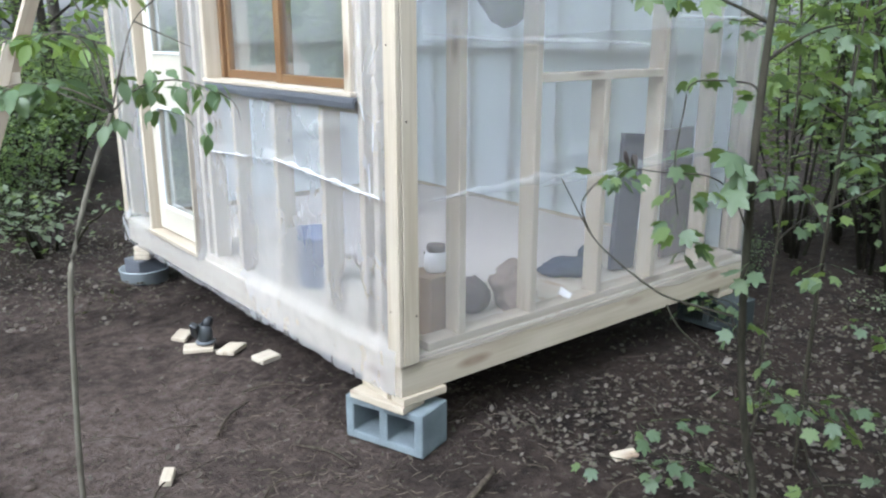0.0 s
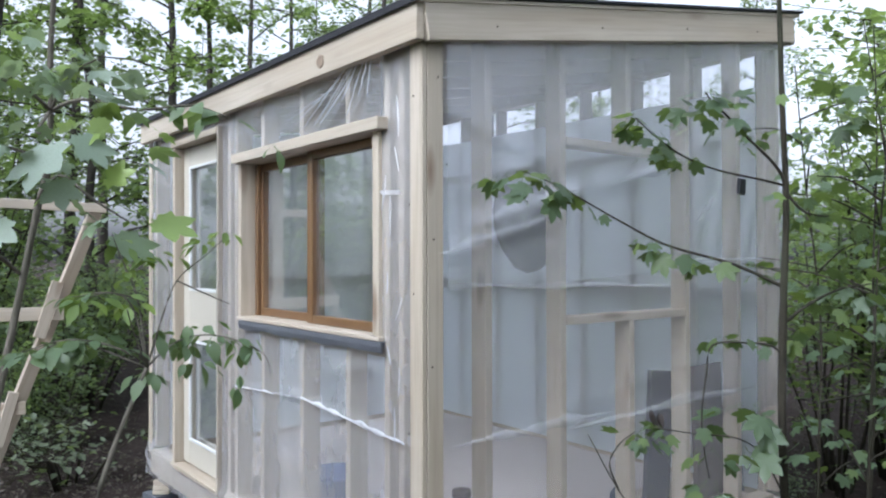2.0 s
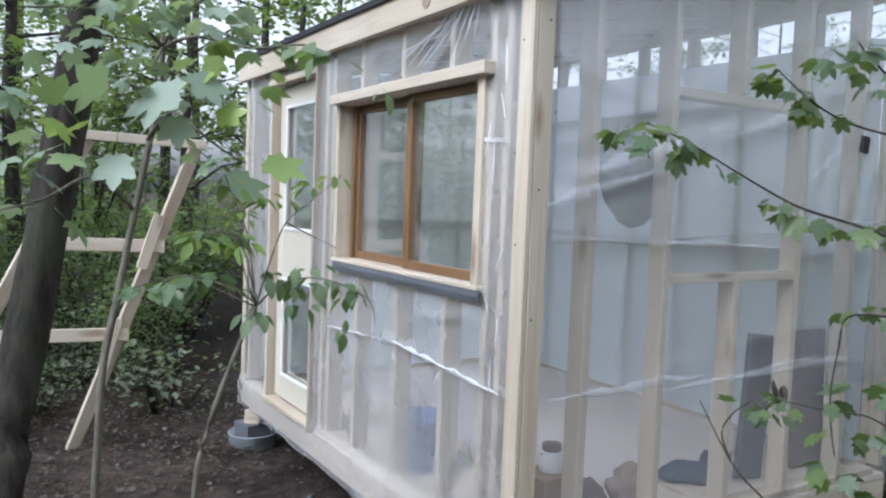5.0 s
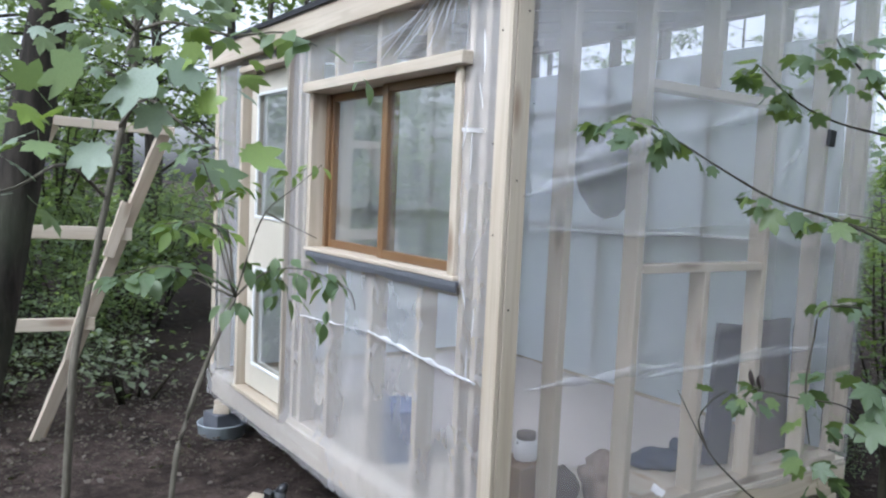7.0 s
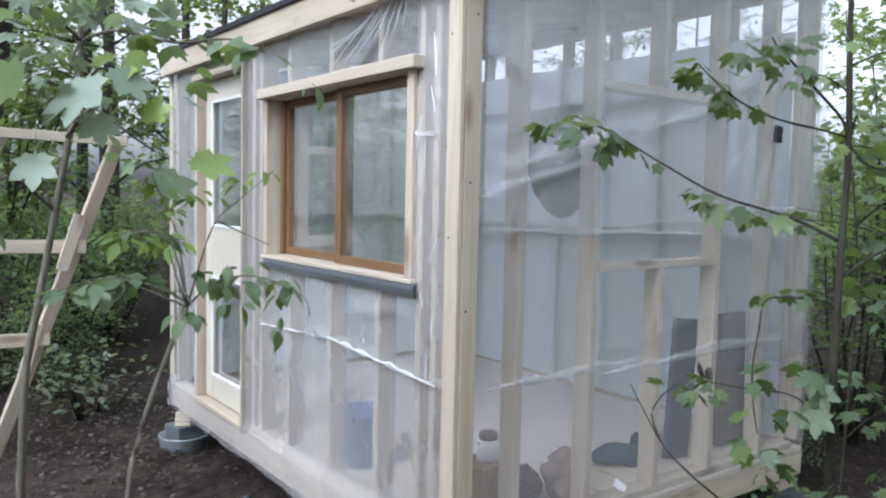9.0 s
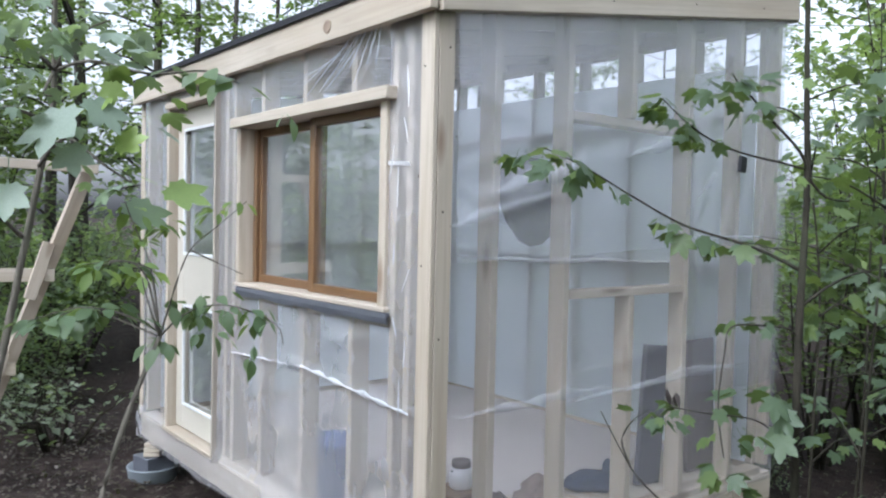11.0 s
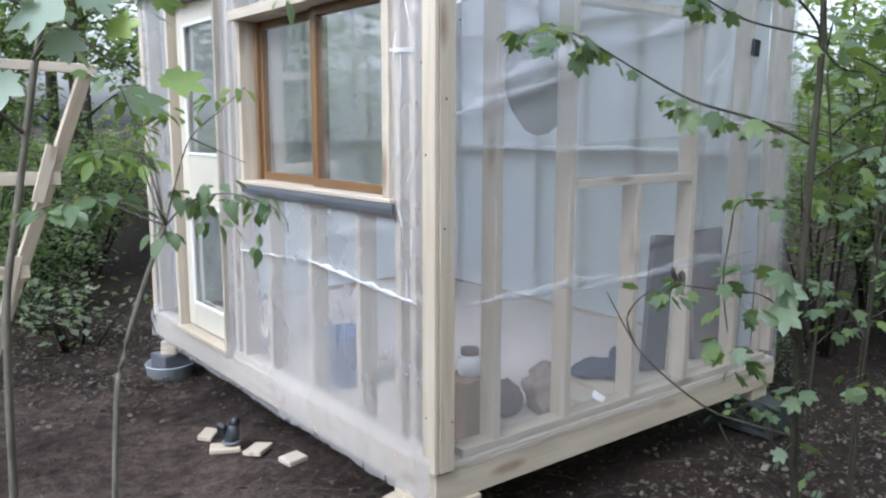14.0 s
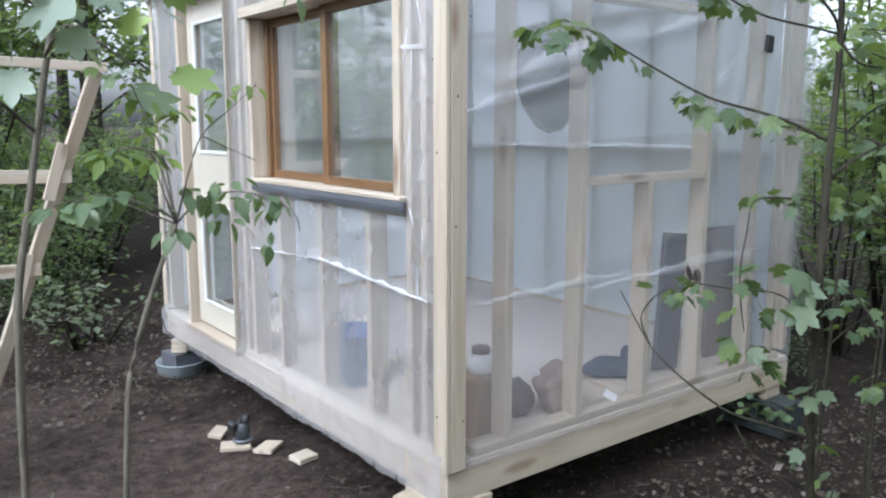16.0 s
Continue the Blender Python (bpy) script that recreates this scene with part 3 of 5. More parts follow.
sheet("loose_sheet", lines(1.63, DEEP - 0.005, 0.022), lines(0.0, 1.0, 0.04), end_over, FILM_OUT, (), "loose clear polythene hanging in soft folds")
sheet("polythene_sheet", lines(0.0, LEN, 0.06), lines(0.29, 2.93, 0.06),
      lambda u, v: (DEEP + 0.001 + max(0.0, slack(u, v, (0.08, 0.52, 0.97, 1.41, 1.86, 2.3), 0.012)), u, v), FILM_OUT, (), "clear polythene sheet over the back wall")
sheet("polythene_sheet", lines(0.0, DEEP, 0.06), lines(0.29, 2.59, 0.06),
      lambda u, v: (u, LEN + 0.001 + max(0.0, slack(u, v, (0.06, 0.62, 1.18, 1.74), 0.012)), 0.29 + (v - 0.29) * (roof_at(u) + 0.03 - 0.29) / 2.30), FILM_OUT, (), "clear polythene sheet over the end wall")
sheet("lining_sheet", lines(0.10, LEN - 0.10, 0.06), lines(0.46, 2.70, 0.06),
      lambda u, v: (DEEP - 0.100 - max(0.0, slack(u, v, (0.08, 0.52, 0.97, 1.41, 1.86, 2.3), 0.012)), u, v), FILM_BACK, (), "milky polythene lining on the back wall")
sheet("lining_sheet", lines(0.10, DEEP - 0.11, 0.06), lines(0.29, 2.59, 0.06),
      lambda u, v: (u, LEN - 0.100 - max(0.0, slack(u, v, (0.06, 0.62, 1.18, 1.74), 0.012)), 0.46 + (v - 0.29) * (roof_at(u) - 0.47) / 2.30), FILM_BACK, (), "milky polythene lining on the end wall")
# pale strips over soft diagonal creases in the side sheet, painting their sky glints
FILM_STREAK_GLINT = film("polythene_crease_glint", 0.20, 0.3, (0.96, 0.97, 1.0), 6.0)
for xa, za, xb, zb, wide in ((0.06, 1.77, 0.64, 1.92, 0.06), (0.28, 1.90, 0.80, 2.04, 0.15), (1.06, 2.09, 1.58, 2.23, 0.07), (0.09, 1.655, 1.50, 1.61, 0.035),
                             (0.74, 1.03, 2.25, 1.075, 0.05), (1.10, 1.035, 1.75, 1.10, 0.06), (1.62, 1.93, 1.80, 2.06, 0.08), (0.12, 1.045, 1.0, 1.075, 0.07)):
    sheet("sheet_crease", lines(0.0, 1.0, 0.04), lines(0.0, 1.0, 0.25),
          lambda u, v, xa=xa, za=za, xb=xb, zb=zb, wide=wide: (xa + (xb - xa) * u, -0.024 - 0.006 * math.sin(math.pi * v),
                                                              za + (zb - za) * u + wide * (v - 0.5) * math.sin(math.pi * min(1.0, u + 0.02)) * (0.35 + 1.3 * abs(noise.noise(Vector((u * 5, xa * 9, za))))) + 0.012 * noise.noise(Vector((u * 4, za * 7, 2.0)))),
          FILM_STREAK_GLINT, (), "soft crease in the sheet, its glint put into a pale strip")
# strips fanning over taut creases above the window, their highlights painted pale
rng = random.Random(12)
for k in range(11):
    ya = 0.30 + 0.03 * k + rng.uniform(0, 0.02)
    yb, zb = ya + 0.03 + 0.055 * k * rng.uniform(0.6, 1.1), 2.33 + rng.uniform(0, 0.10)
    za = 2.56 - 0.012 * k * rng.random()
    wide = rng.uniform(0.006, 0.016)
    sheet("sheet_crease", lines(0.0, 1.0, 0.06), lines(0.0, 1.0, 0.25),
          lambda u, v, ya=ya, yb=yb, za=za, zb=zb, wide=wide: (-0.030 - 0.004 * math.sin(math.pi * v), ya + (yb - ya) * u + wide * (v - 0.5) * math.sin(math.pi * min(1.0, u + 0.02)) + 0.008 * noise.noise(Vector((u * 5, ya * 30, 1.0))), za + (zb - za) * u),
          FILM_SLACK_GLINT, (), "taut crease in the sheet, its glint put into a pale strip")
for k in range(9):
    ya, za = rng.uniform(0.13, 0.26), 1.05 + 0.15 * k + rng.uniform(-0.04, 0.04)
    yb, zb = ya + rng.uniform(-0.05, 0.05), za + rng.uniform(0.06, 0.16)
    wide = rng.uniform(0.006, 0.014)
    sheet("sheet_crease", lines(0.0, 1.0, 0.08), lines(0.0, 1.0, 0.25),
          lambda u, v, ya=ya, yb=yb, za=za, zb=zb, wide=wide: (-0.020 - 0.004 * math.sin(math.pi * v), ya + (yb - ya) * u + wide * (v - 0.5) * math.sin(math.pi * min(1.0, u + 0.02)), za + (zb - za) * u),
          FILM_SLACK_GLINT, (), "taut crease in the sheet, its glint put into a pale strip")
# pale strip beside the corner, painted in for a bright streak on the sheet
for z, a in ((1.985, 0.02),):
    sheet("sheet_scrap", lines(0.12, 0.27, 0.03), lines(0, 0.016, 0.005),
          lambda u, v, z=z, a=a: (-0.012 - 0.02 * noise.noise(Vector((u * 14, v * 40, z))) ** 2 - 0.3 * v, u, z + v + a * u * 3), FILM_FOLD_GLINT, (), "pale strip of polythene standing in for a bright streak")
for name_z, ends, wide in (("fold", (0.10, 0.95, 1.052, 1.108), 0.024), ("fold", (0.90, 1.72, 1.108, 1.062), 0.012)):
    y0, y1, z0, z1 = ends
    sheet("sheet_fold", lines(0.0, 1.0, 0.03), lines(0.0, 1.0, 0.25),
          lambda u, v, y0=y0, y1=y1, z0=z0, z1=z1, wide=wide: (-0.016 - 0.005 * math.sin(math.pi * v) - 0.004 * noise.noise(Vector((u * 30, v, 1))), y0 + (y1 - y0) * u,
                                                     z0 + (z1 - z0) * u + wide * (v - 0.5) * (0.25 + 2.2 * abs(noise.noise(Vector((u * 7, 2, y0))))) + 0.006 * noise.noise(Vector((u * 12, 5, y0)))), FILM_FOLD_GLINT, (), "folded crease of polythene, its glint put into a pale strip")
sheet("sheet_fold", lines(1.63, 2.22, 0.03), lines(0.0, 1.0, 0.25), lambda u, v: (u, -0.020 - 0.004 * math.sin(math.pi * v), 1.742 + 0.010 * (v - 0.5) + 0.004 * noise.noise(Vector((u * 9, 1, 1)))), FILM_SLACK_GLINT, (), "folded crease of polythene, its glint put into a pale strip")


# window in its box of boards
def make_window():
    w = base("window")
    w.parent = hut
    w["label"] = "varnished two-sash window in a pale pine box frame over a grey sill"
    board("jamb", (0.050, 1.655, 1.4435), (0.050, 1.655, 2.2535), 0.14, 0.038, (1, 0, 0), PINE, w, "pale pine jamb")
    board("jamb", (0.050, 0.300, 1.4435), (0.050, 0.300, 2.2535), 0.14, 0.046, (1, 0, 0), PINE, w, "pale pine jamb")
    board("head_board", (0.020, 0.232, 2.279), (0.020, 1.690, 2.279), 0.15, 0.050, (1, 0, 0), PINE, w, "pale pine head board")
    board("sill_board", (0.045, 0.262, 1.4335), (0.045, 1.676, 1.4335), 0.150, 0.019, (1, 0, 0), PINE, w, "pale pine sill")
    bm = bmesh.new()
    prof = [(-0.020, 1.424), (-0.034, 1.422), (-0.037, 1.404), (-0.032, 1.380), (-0.027, 1.382), (-0.028, 1.404), (-0.018, 1.416)]
    ys = [0.236 + 1.40 * i / 40 for i in range(41)]
    rings = [[bm.verts.new((x + 0.004 * noise.noise(Vector((y * 7, z * 30, 2))), y, z + (0.008 * noise.noise(Vector((y * 5, 1, 2))) if z < 1.39 else 0))) for x, z in prof] for y in ys]
    for a, b in zip(rings, rings[1:]):
        for i in range(len(prof)):
            j = (i + 1) % len(prof)
            bm.faces.new((a[i], b[i], b[j], a[j]))
    bm.faces.new(rings[0])
    bm.faces.new(rings[-1][::-1])
    part("sill_membrane", bm, MEMBRANE, w, "dark grey plastic membrane strip")

    def sash(y0, y1, x, z0, z1, stile, low):
        s = base("sash")
        s.parent = w
        d = 0.036
        board("stile", (x, y0 + stile / 2, z0), (x, y0 + stile / 2, z1), stile, d, (0, 1, 0), VARNISH, s)
        board("stile", (x, y1 - stile / 2, z0), (x, y1 - stile / 2, z1), stile, d, (0, 1, 0), VARNISH, s)
        board("rail", (x, y0 + stile, z0 + low / 2), (x, y1 - stile, z0 + low / 2), low, d - 0.004, (0, 0, 1), VARNISH, s)
        board("rail", (x, y0 + stile, z1 - 0.02), (x, y1 - stile, z1 - 0.02), 0.04, d - 0.004, (0, 0, 1), VARNISH, s)
        g = put("pane", from_bm("pane", block_bm(0.004, y1 - y0 - 2 * stile + 0.01, z1 - z0 - low - 0.03, 0)), GLASS, s, "clear window glass",
                pose(x + 0.004, (y0 + y1) / 2, (z0 + low + z1 - 0.04) / 2))
        g.visible_shadow = False

    sash(0.965, 1.634, 0.100, 1.4445, 2.2535, 0.048, 0.040)
    sash(0.325, 1.005, 0.062, 1.4445, 2.2535, 0.050, 0.040)
    board("outer_bead", (0.075, 1.620, 1.4445), (0.075, 1.620, 2.250), 0.03, 0.03, (1, 0, 0), VARNISH, w)


make_window()


# glazed door in its box of boards
def make_door():
    d = base("door")
    d.parent = hut
    d["label"] = "cream painted glazed door in a pine frame"
    board("jamb", (0.045, 2.722, 0.44), (0.045, 2.722, 2.455), 0.13, 0.036, (1, 0, 0), PINE, d, "pale pine jamb")
    board("jamb", (0.018, 1.945, 0.40), (0.018, 1.945, 2.50), 0.10, 0.022, (1, 0, 0), GREY_OLD, d, "weathered grey-brown jamb edge")
    board("head_board", (0.030, 1.957, 2.475), (0.030, 2.740, 2.475), 0.13, 0.036, (1, 0, 0), PINE, d, "pale pine head board")
    board("threshold", (0.020, 1.957, 0.432), (0.020, 2.740, 0.432), 0.11, 0.022, (1, 0, 0), PINE, d, "pine threshold")
    leaf = base("door_leaf")
    leaf.parent = d
    y0, y1, x = 1.962, 2.70, 0.060
    board("stile", (x, y1 - 0.055, 0.455), (x, y1 - 0.055, 2.45), 0.11, 0.04, (0, 1, 0), CREAM, leaf)
    board("stile", (x, y0 + 0.055, 0.455), (x, y0 + 0.055, 2.45), 0.11, 0.04, (0, 1, 0), CREAM, leaf)
    for a, b in ((0.455, 0.60), (1.24, 1.545), (2.33, 2.45)):
        board("rail", (x, y0 + 0.11, (a + b) / 2), (x, y1 - 0.11, (a + b) / 2), b - a, 0.038, (0, 0, 1), CREAM, leaf)
    for a, b in ((0.60, 1.24), (1.545, 2.33)):
        g = put("pane", from_bm("pane", block_bm(0.004, y1 - y0 - 0.21, b - a + 0.01, 0)), GLASS, leaf, "clear door glass", pose(x + 0.006, (y0 + y1) / 2, (a + b) / 2))
        g.visible_shadow = False
        for z in (a + 0.009, b - 0.009):
            board("bead", (x - 0.019, y0 + 0.11, z), (x - 0.019, y1 - 0.11, z), 0.018, 0.016, (0, 0, 1), WHITE, leaf, "white glazing bead")
        for y in (y0 + 0.119, y1 - 0.119):
            board("bead", (x - 0.019, y, a + 0.018), (x - 0.019, y, b - 0.018), 0.018, 0.016, (0, 1, 0), WHITE, leaf, "white glazing bead")


make_door()
# small black clip on the side wall
board("clip", (1.973, -0.050, 2.075), (1.983, -0.050, 2.155), 0.055, 0.02, (1, 0, 0), BLACK, hut, "small black plastic clip")
# nail and screw heads on the corner
NAIL = plain("nail_head", (0.03, 0.025, 0.022), 0.5, 0.6)
nail_me = from_bm("nail_head", revolve_bm([(0.004, 0.0), (0.004, 0.0015), (0.002, 0.002)], 10))
for y, z in ((0.03, 0.62), (0.06, 1.10), (0.03, 1.62), (0.055, 1.95), (0.03, 2.35)):
    put("nail_head", nail_me, NAIL, hut, "", pose(-0.0235, y, z, 0, -90, 0))
for x, z in ((0.022, 1.352), (0.06, 0.60), (0.10, 0.85), (0.03, 1.82), (0.09, 2.1), (0.05, 2.42), (0.3, 2.64), (0.9, 2.74), (1.5, 2.84), (2.1, 2.93)):
    put("nail_head", nail_me, NAIL, hut, "", pose(x, -0.0235 if z < 2.5 else -0.0705, z, 90, 0, 0))


# ---- supports ----
def concrete_block(m, label, mat=None):
    """Hollow block lying on its side: two square cores through its depth."""
    w, h, d = 0.39, 0.19, 0.19
    xs, zs = (-w / 2, -w / 2 + 0.042, -0.021, 0.021, w / 2 - 0.042, w / 2), (-h / 2, -h / 2 + 0.034, h / 2 - 0.034, h / 2)
    bm = bmesh.new()
    grid = {}
    for s in (-1, 1):
        for i, x in enumerate(xs):
            for j, z in enumerate(zs):
                grid[s, i, j] = bm.verts.new((x, s * d / 2, z))
    hollow = {(1, 1), (3, 1)}
    for i in range(5):
        for j in range(3):
            if (i, j) in hollow:
                for a, b in (((i, j), (i + 1, j)), ((i + 1, j), (i + 1, j + 1)), ((i + 1, j + 1), (i, j + 1)), ((i, j + 1), (i, j))):
                    bm.faces.new((grid[-1, *a], grid[-1, *b], grid[1, *b], grid[1, *a]))
                continue
            bm.faces.new((grid[-1, i, j], grid[-1, i + 1, j], grid[-1, i + 1, j + 1], grid[-1, i, j + 1]))
            bm.faces.new((grid[1, i, j], grid[1, i, j + 1], grid[1, i + 1, j + 1], grid[1, i + 1, j]))
    for i in range(5):
        for j in (0, 3):
            bm.faces.new((grid[-1, i, j], grid[1, i, j], grid[1, i + 1, j], grid[-1, i + 1, j]))
    for j in range(3):
        for i in (0, 5):
            bm.faces.new((grid[-1, i, j], grid[-1, i, j + 1], grid[1, i, j + 1], grid[1, i, j]))
    bmesh.ops.recalc_face_normals(bm, faces=bm.faces)
    sharp = [e for e in bm.edges if e.calc_face_angle(0) > 1.0]
    bmesh.ops.bevel(bm, geom=sharp, offset=0.007, segments=2, affect="EDGES", profile=0.5)
    ob = put("concrete_block", from_bm("concrete_block", bm), mat or BLOCK, None, "", m)
    return tagged(ob, label, "concrete block", "blocks under the hut")


concrete_block(pose(0.075, 0.145, 0.095, 0, 0, -71), "blue-grey hollow concrete block under the front corner")
concrete_block(pose(2.34, 0.07, 0.095, 0, 0, 90), "blue-grey hollow concrete block under the side corner, plant shade in its colour", BLOCK_SHADED)
concrete_block(pose(2.28, LEN - 0.15, 0.095, 0, 0, 90), "blue-grey hollow concrete block under the back corner")
for k, (p, q, w, t) in enumerate((((-0.01, 0.28, 0.208), (0.06, 0.0, 0.208), 0.14, 0.032), ((0.0, 0.03, 0.242), (0.22, 0.03, 0.242), 0.09, 0.034), ((0.03, 0.27, 0.242), (0.03, 0.085, 0.242), 0.08, 0.034))):
    ob = board("packing_board", p, q, w, t, (1, 0, 0) if k != 1 else (0, 1, 0), PINE, None)
    tagged(ob, "short pale pine packing board under the hut corner", "board", "packing boards")


def tub(m):
    t = base("cut_down_tub", m)
    tagged(t, "grey cut-down plastic tub around the corner support", "tub")
    bm = revolve_bm([(0.150, 0.0), (0.156, 0.005), (0.165, 0.085), (0.170, 0.090), (0.170, 0.098), (0.160, 0.098), (0.157, 0.02), (0.02, 0.012)], 32, 0.03)
    part("bowl", bm, TUB, t, "", True)


tub(pose(0.03, 3.10, -0.01))
ob = part("support_block", block_bm(0.20, 0.19, 0.15, 0.008, 2), MEMBRANE, None, m=pose(0.04, 3.12, 0.078, 0, 0, 12))
tagged(ob, "dark blue-grey concrete block standing in the tub", "concrete block", "blocks under the hut")
for i in range(2):
    ob = board("packing_board", (2.34, 0.01, 0.208 + 0.035 * i), (2.34, 0.24, 0.208 + 0.035 * i), 0.15, 0.033, (1, 0, 0), PINE, None)
    tagged(ob, "short pale pine packing board on the side block", "board", "packing boards")
for i in range(3):
    ob = board("packing_board", (0.0, 3.04, 0.171 + 0.032 * i), (0.10 + 0.03 * i, 3.20, 0.171 + 0.032 * i), 0.11, 0.029, (1, 0, 0), PINE, None)
    tagged(ob, "short pale pine packing board on the support", "board", "packing boards")


# ---- things inside the hut ----
def lump_bm(sx, sy, sz, seed, rough=0.25, seg=28):
    """A sagging sack: a rounded body with folds, flat below."""
    bm = bmesh.new()
    bmesh.ops.create_uvsphere(bm, u_segments=seg, v_segments=seg // 2, radius=1.0)
    for v in bm.verts:
        n = noise.noise(v.co * 1.6 + Vector((seed, 0, 0))) + 0.5 * noise.noise(v.co * 4.0 + Vector((0, seed, 0))) - 0.35 * abs(noise.noise(v.co * 7.0 + Vector((seed, seed, 0))))
        v.co *= 1 + rough * n
        v.co.z = max(v.co.z, -0.75)
        v.co = Vector((v.co.x * sx, v.co.y * sy, (v.co.z + 0.75) * sz / 1.75))
    return bm


FL = 0.420


def inside(name, bm, mat, m, label, category, smooth=True):
    ob = part(name, bm, mat, None, "", smooth, m)
    return tagged(ob, label, category)


inside("brown_sack", lump_bm(0.125, 0.10, 0.21, 3.0, 0.42, 40), BAG_BROWN, pose(0.79, 0.19, FL, 0, 0, 20), "crumpled brown sack on the plywood floor behind the sheet", "sack")
inside("dark_sack", lump_bm(0.085, 0.08, 0.16, 8.0), plain("dark_sacking", (0.12, 0.09, 0.085), 0.9, scale=9, bump=0.5), pose(0.60, 0.27, FL, 0, 0, -10), "small dark sack beside the brown one", "sack")
inside("blue_bag", lump_bm(0.17, 0.08, 0.10, 5.0, 0.3), BAG_BLUE, pose(1.38, 0.36, FL, 0, 0, -30), "dark blue cloth bag lying on the floor", "bag")
inside("blue_bag_knot", lump_bm(0.04, 0.03, 0.07, 6.0, 0.3), BAG_BLUE, pose(1.45, 0.33, FL + 0.085, 0, 0, -30), "gathered top of the dark blue bag", "bag")
inside("cardboard_box", block_bm(0.15, 0.16, 0.26, 0.006, 2), CARD, pose(0.30, 0.20, FL + 0.131, 0, 0, 8), "brown cardboard box by the corner", "box", False)
jug = base("white_jug", pose(0.335, 0.20, FL + 0.262))
tagged(jug, "white plastic jug with a dark cap on the box", "jug")
part("body", revolve_bm([(0.044, 0), (0.050, 0.008), (0.050, 0.060), (0.040, 0.082), (0.030, 0.088)], 22), SHEET, jug, "", True)
part("cap", revolve_bm([(0.038, 0.086), (0.040, 0.090), (0.040, 0.112), (0.034, 0.116)], 20), CHAIR, jug, "dark cap", True)
inside("small_pot", revolve_bm([(0.05, 0), (0.06, 0.05), (0.055, 0.055)], 18), CHAIR, pose(0.33, 0.42, FL + 0.001), "grey-brown pot on the floor", "pot")
bk = base("bucket", pose(0.27, 1.10, FL))
tagged(bk, "blue plastic bucket on the floor behind the sheet", "bucket")
part("body", revolve_bm([(0.11, 0), (0.115, 0.006), (0.14, 0.25), (0.147, 0.255), (0.147, 0.275), (0.134, 0.275), (0.108, 0.02), (0.01, 0.015)], 28), BUCKET, bk, "", True)
pts = [(0.146 * math.cos(a), 0.0, 0.255 - 0.10 * math.sin(a)) for a in [math.pi * i / 14 for i in range(15)]]
v, f = tube([(x, 0.15 if 0 < i < 14 else 0.0, z) for i, (x, y, z) in enumerate(pts)], [0.003] * 15, 6)
put("handle", mesh_from("handle", v, f, True), NAIL, bk, "wire handle")
# white sheet laid over the floor towards the back
us, vs = lines(0.62, 2.36, 0.06), lines(0.55, 3.05, 0.06)
verts = [(u, w, FL + 0.008 + 0.05 * max(0.0, noise.noise(Vector((u * 2.2, w * 2.2, 3.3)))) ** 1.2) for w in vs for u in us]
n = len(us)
me = mesh_from("dust_sheet", verts, [(j * n + i, j * n + i + 1, (j + 1) * n + i + 1, (j + 1) * n + i) for j in range(len(vs) - 1) for i in range(n - 1)], True)
tagged(put("dust_sheet", me, DUST), "rumpled pale dust sheet spread over the floor", "sheet")
# boards leaning inside
for k, (p, q, w, t, mat, lab) in enumerate((
        ((1.655, 0.25, FL + 0.01), (1.735, 0.27, 1.155), 0.19, 0.03, CHAIR_BLUE, "dark blue-grey board leaning inside the wall"),
        ((2.135, 0.25, FL + 0.01), (2.125, 0.27, 1.155), 0.26, 0.03, CHAIR, "wide grey-brown panel leaning inside the wall"),
        ((2.30, 0.20, FL + 0.01), (2.32, 0.22, 1.12), 0.16, 0.03, BAG_BLUE, "dark blue-grey panel standing in the corner"))):
    tagged(board("leaning_board", p, q, w, t, (1, 0, 0), mat, None), lab, "board", "leaning boards")
# crumpled paper at the foot of the wall
us, vs = lines(-0.024, 0.024, 0.008), lines(-0.03, 0.03, 0.010)
verts = [(u, w, 0.006 + 0.020 * abs(noise.noise(Vector((u * 30, w * 30, 7.1))))) for w in vs for u in us]
n = len(us)
me = mesh_from("paper_sheet", verts, [(j * n + i, j * n + i + 1, (j + 1) * n + i + 1, (j + 1) * n + i) for j in range(len(vs) - 1) for i in range(n - 1)])
tagged(put("paper_sheet", me, SHEET, None, "", pose(1.00, 0.060, ZP + 0.012, 28, -25, 20)), "crumpled white paper on the sole plate", "paper")
# dark bag hung up behind the second stud
hung = revolve_bm([(0.004, -0.225), (0.07, -0.205), (0.15, -0.13), (0.195, -0.05), (0.215, 0.03), (0.205, 0.10), (0.16, 0.15), (0.08, 0.165)], 30, 0.05)
bmesh.ops.scale(hung, vec=(1.0, 0.42, 1.0), verts=hung.verts)
inside("hanging_bag", hung, BLACK, pose(0.735, 0.205, 1.905, 0, 6, 0), "black rounded bag hanging behind a stud", "bag")

# ---- leaves ----
def lobed(curl=0.18, deep=0.55):
    """A five-lobed leaf of unit length with its stalk at the origin, along +y."""
    ring = [(-80, 0.34), (-55, 0.50)]
    lobes = ((-14, 0.66), (40, 0.92), (90, 1.0), (140, 0.92), (194, 0.66))
    for i, (a, r) in enumerate(lobes):
        ring += [(a - 19, r * 0.72), (a - 10, r * 0.82), (a, r), (a + 10, r * 0.82), (a + 19, r * 0.72)]
        if i < 4:
            ring.append(((a + lobes[i + 1][0]) / 2, deep))
    ring += [(235, 0.50), (260, 0.34)]
    verts = [Vector((0, 0.40, 0))]
    for a, r in ring:
        verts.append(Vector((0.60 * r * math.cos(radians(a)), 0.40 + 0.60 * r * math.sin(radians(a)), 0)))
    verts.append(Vector((0, 0.08, 0)))
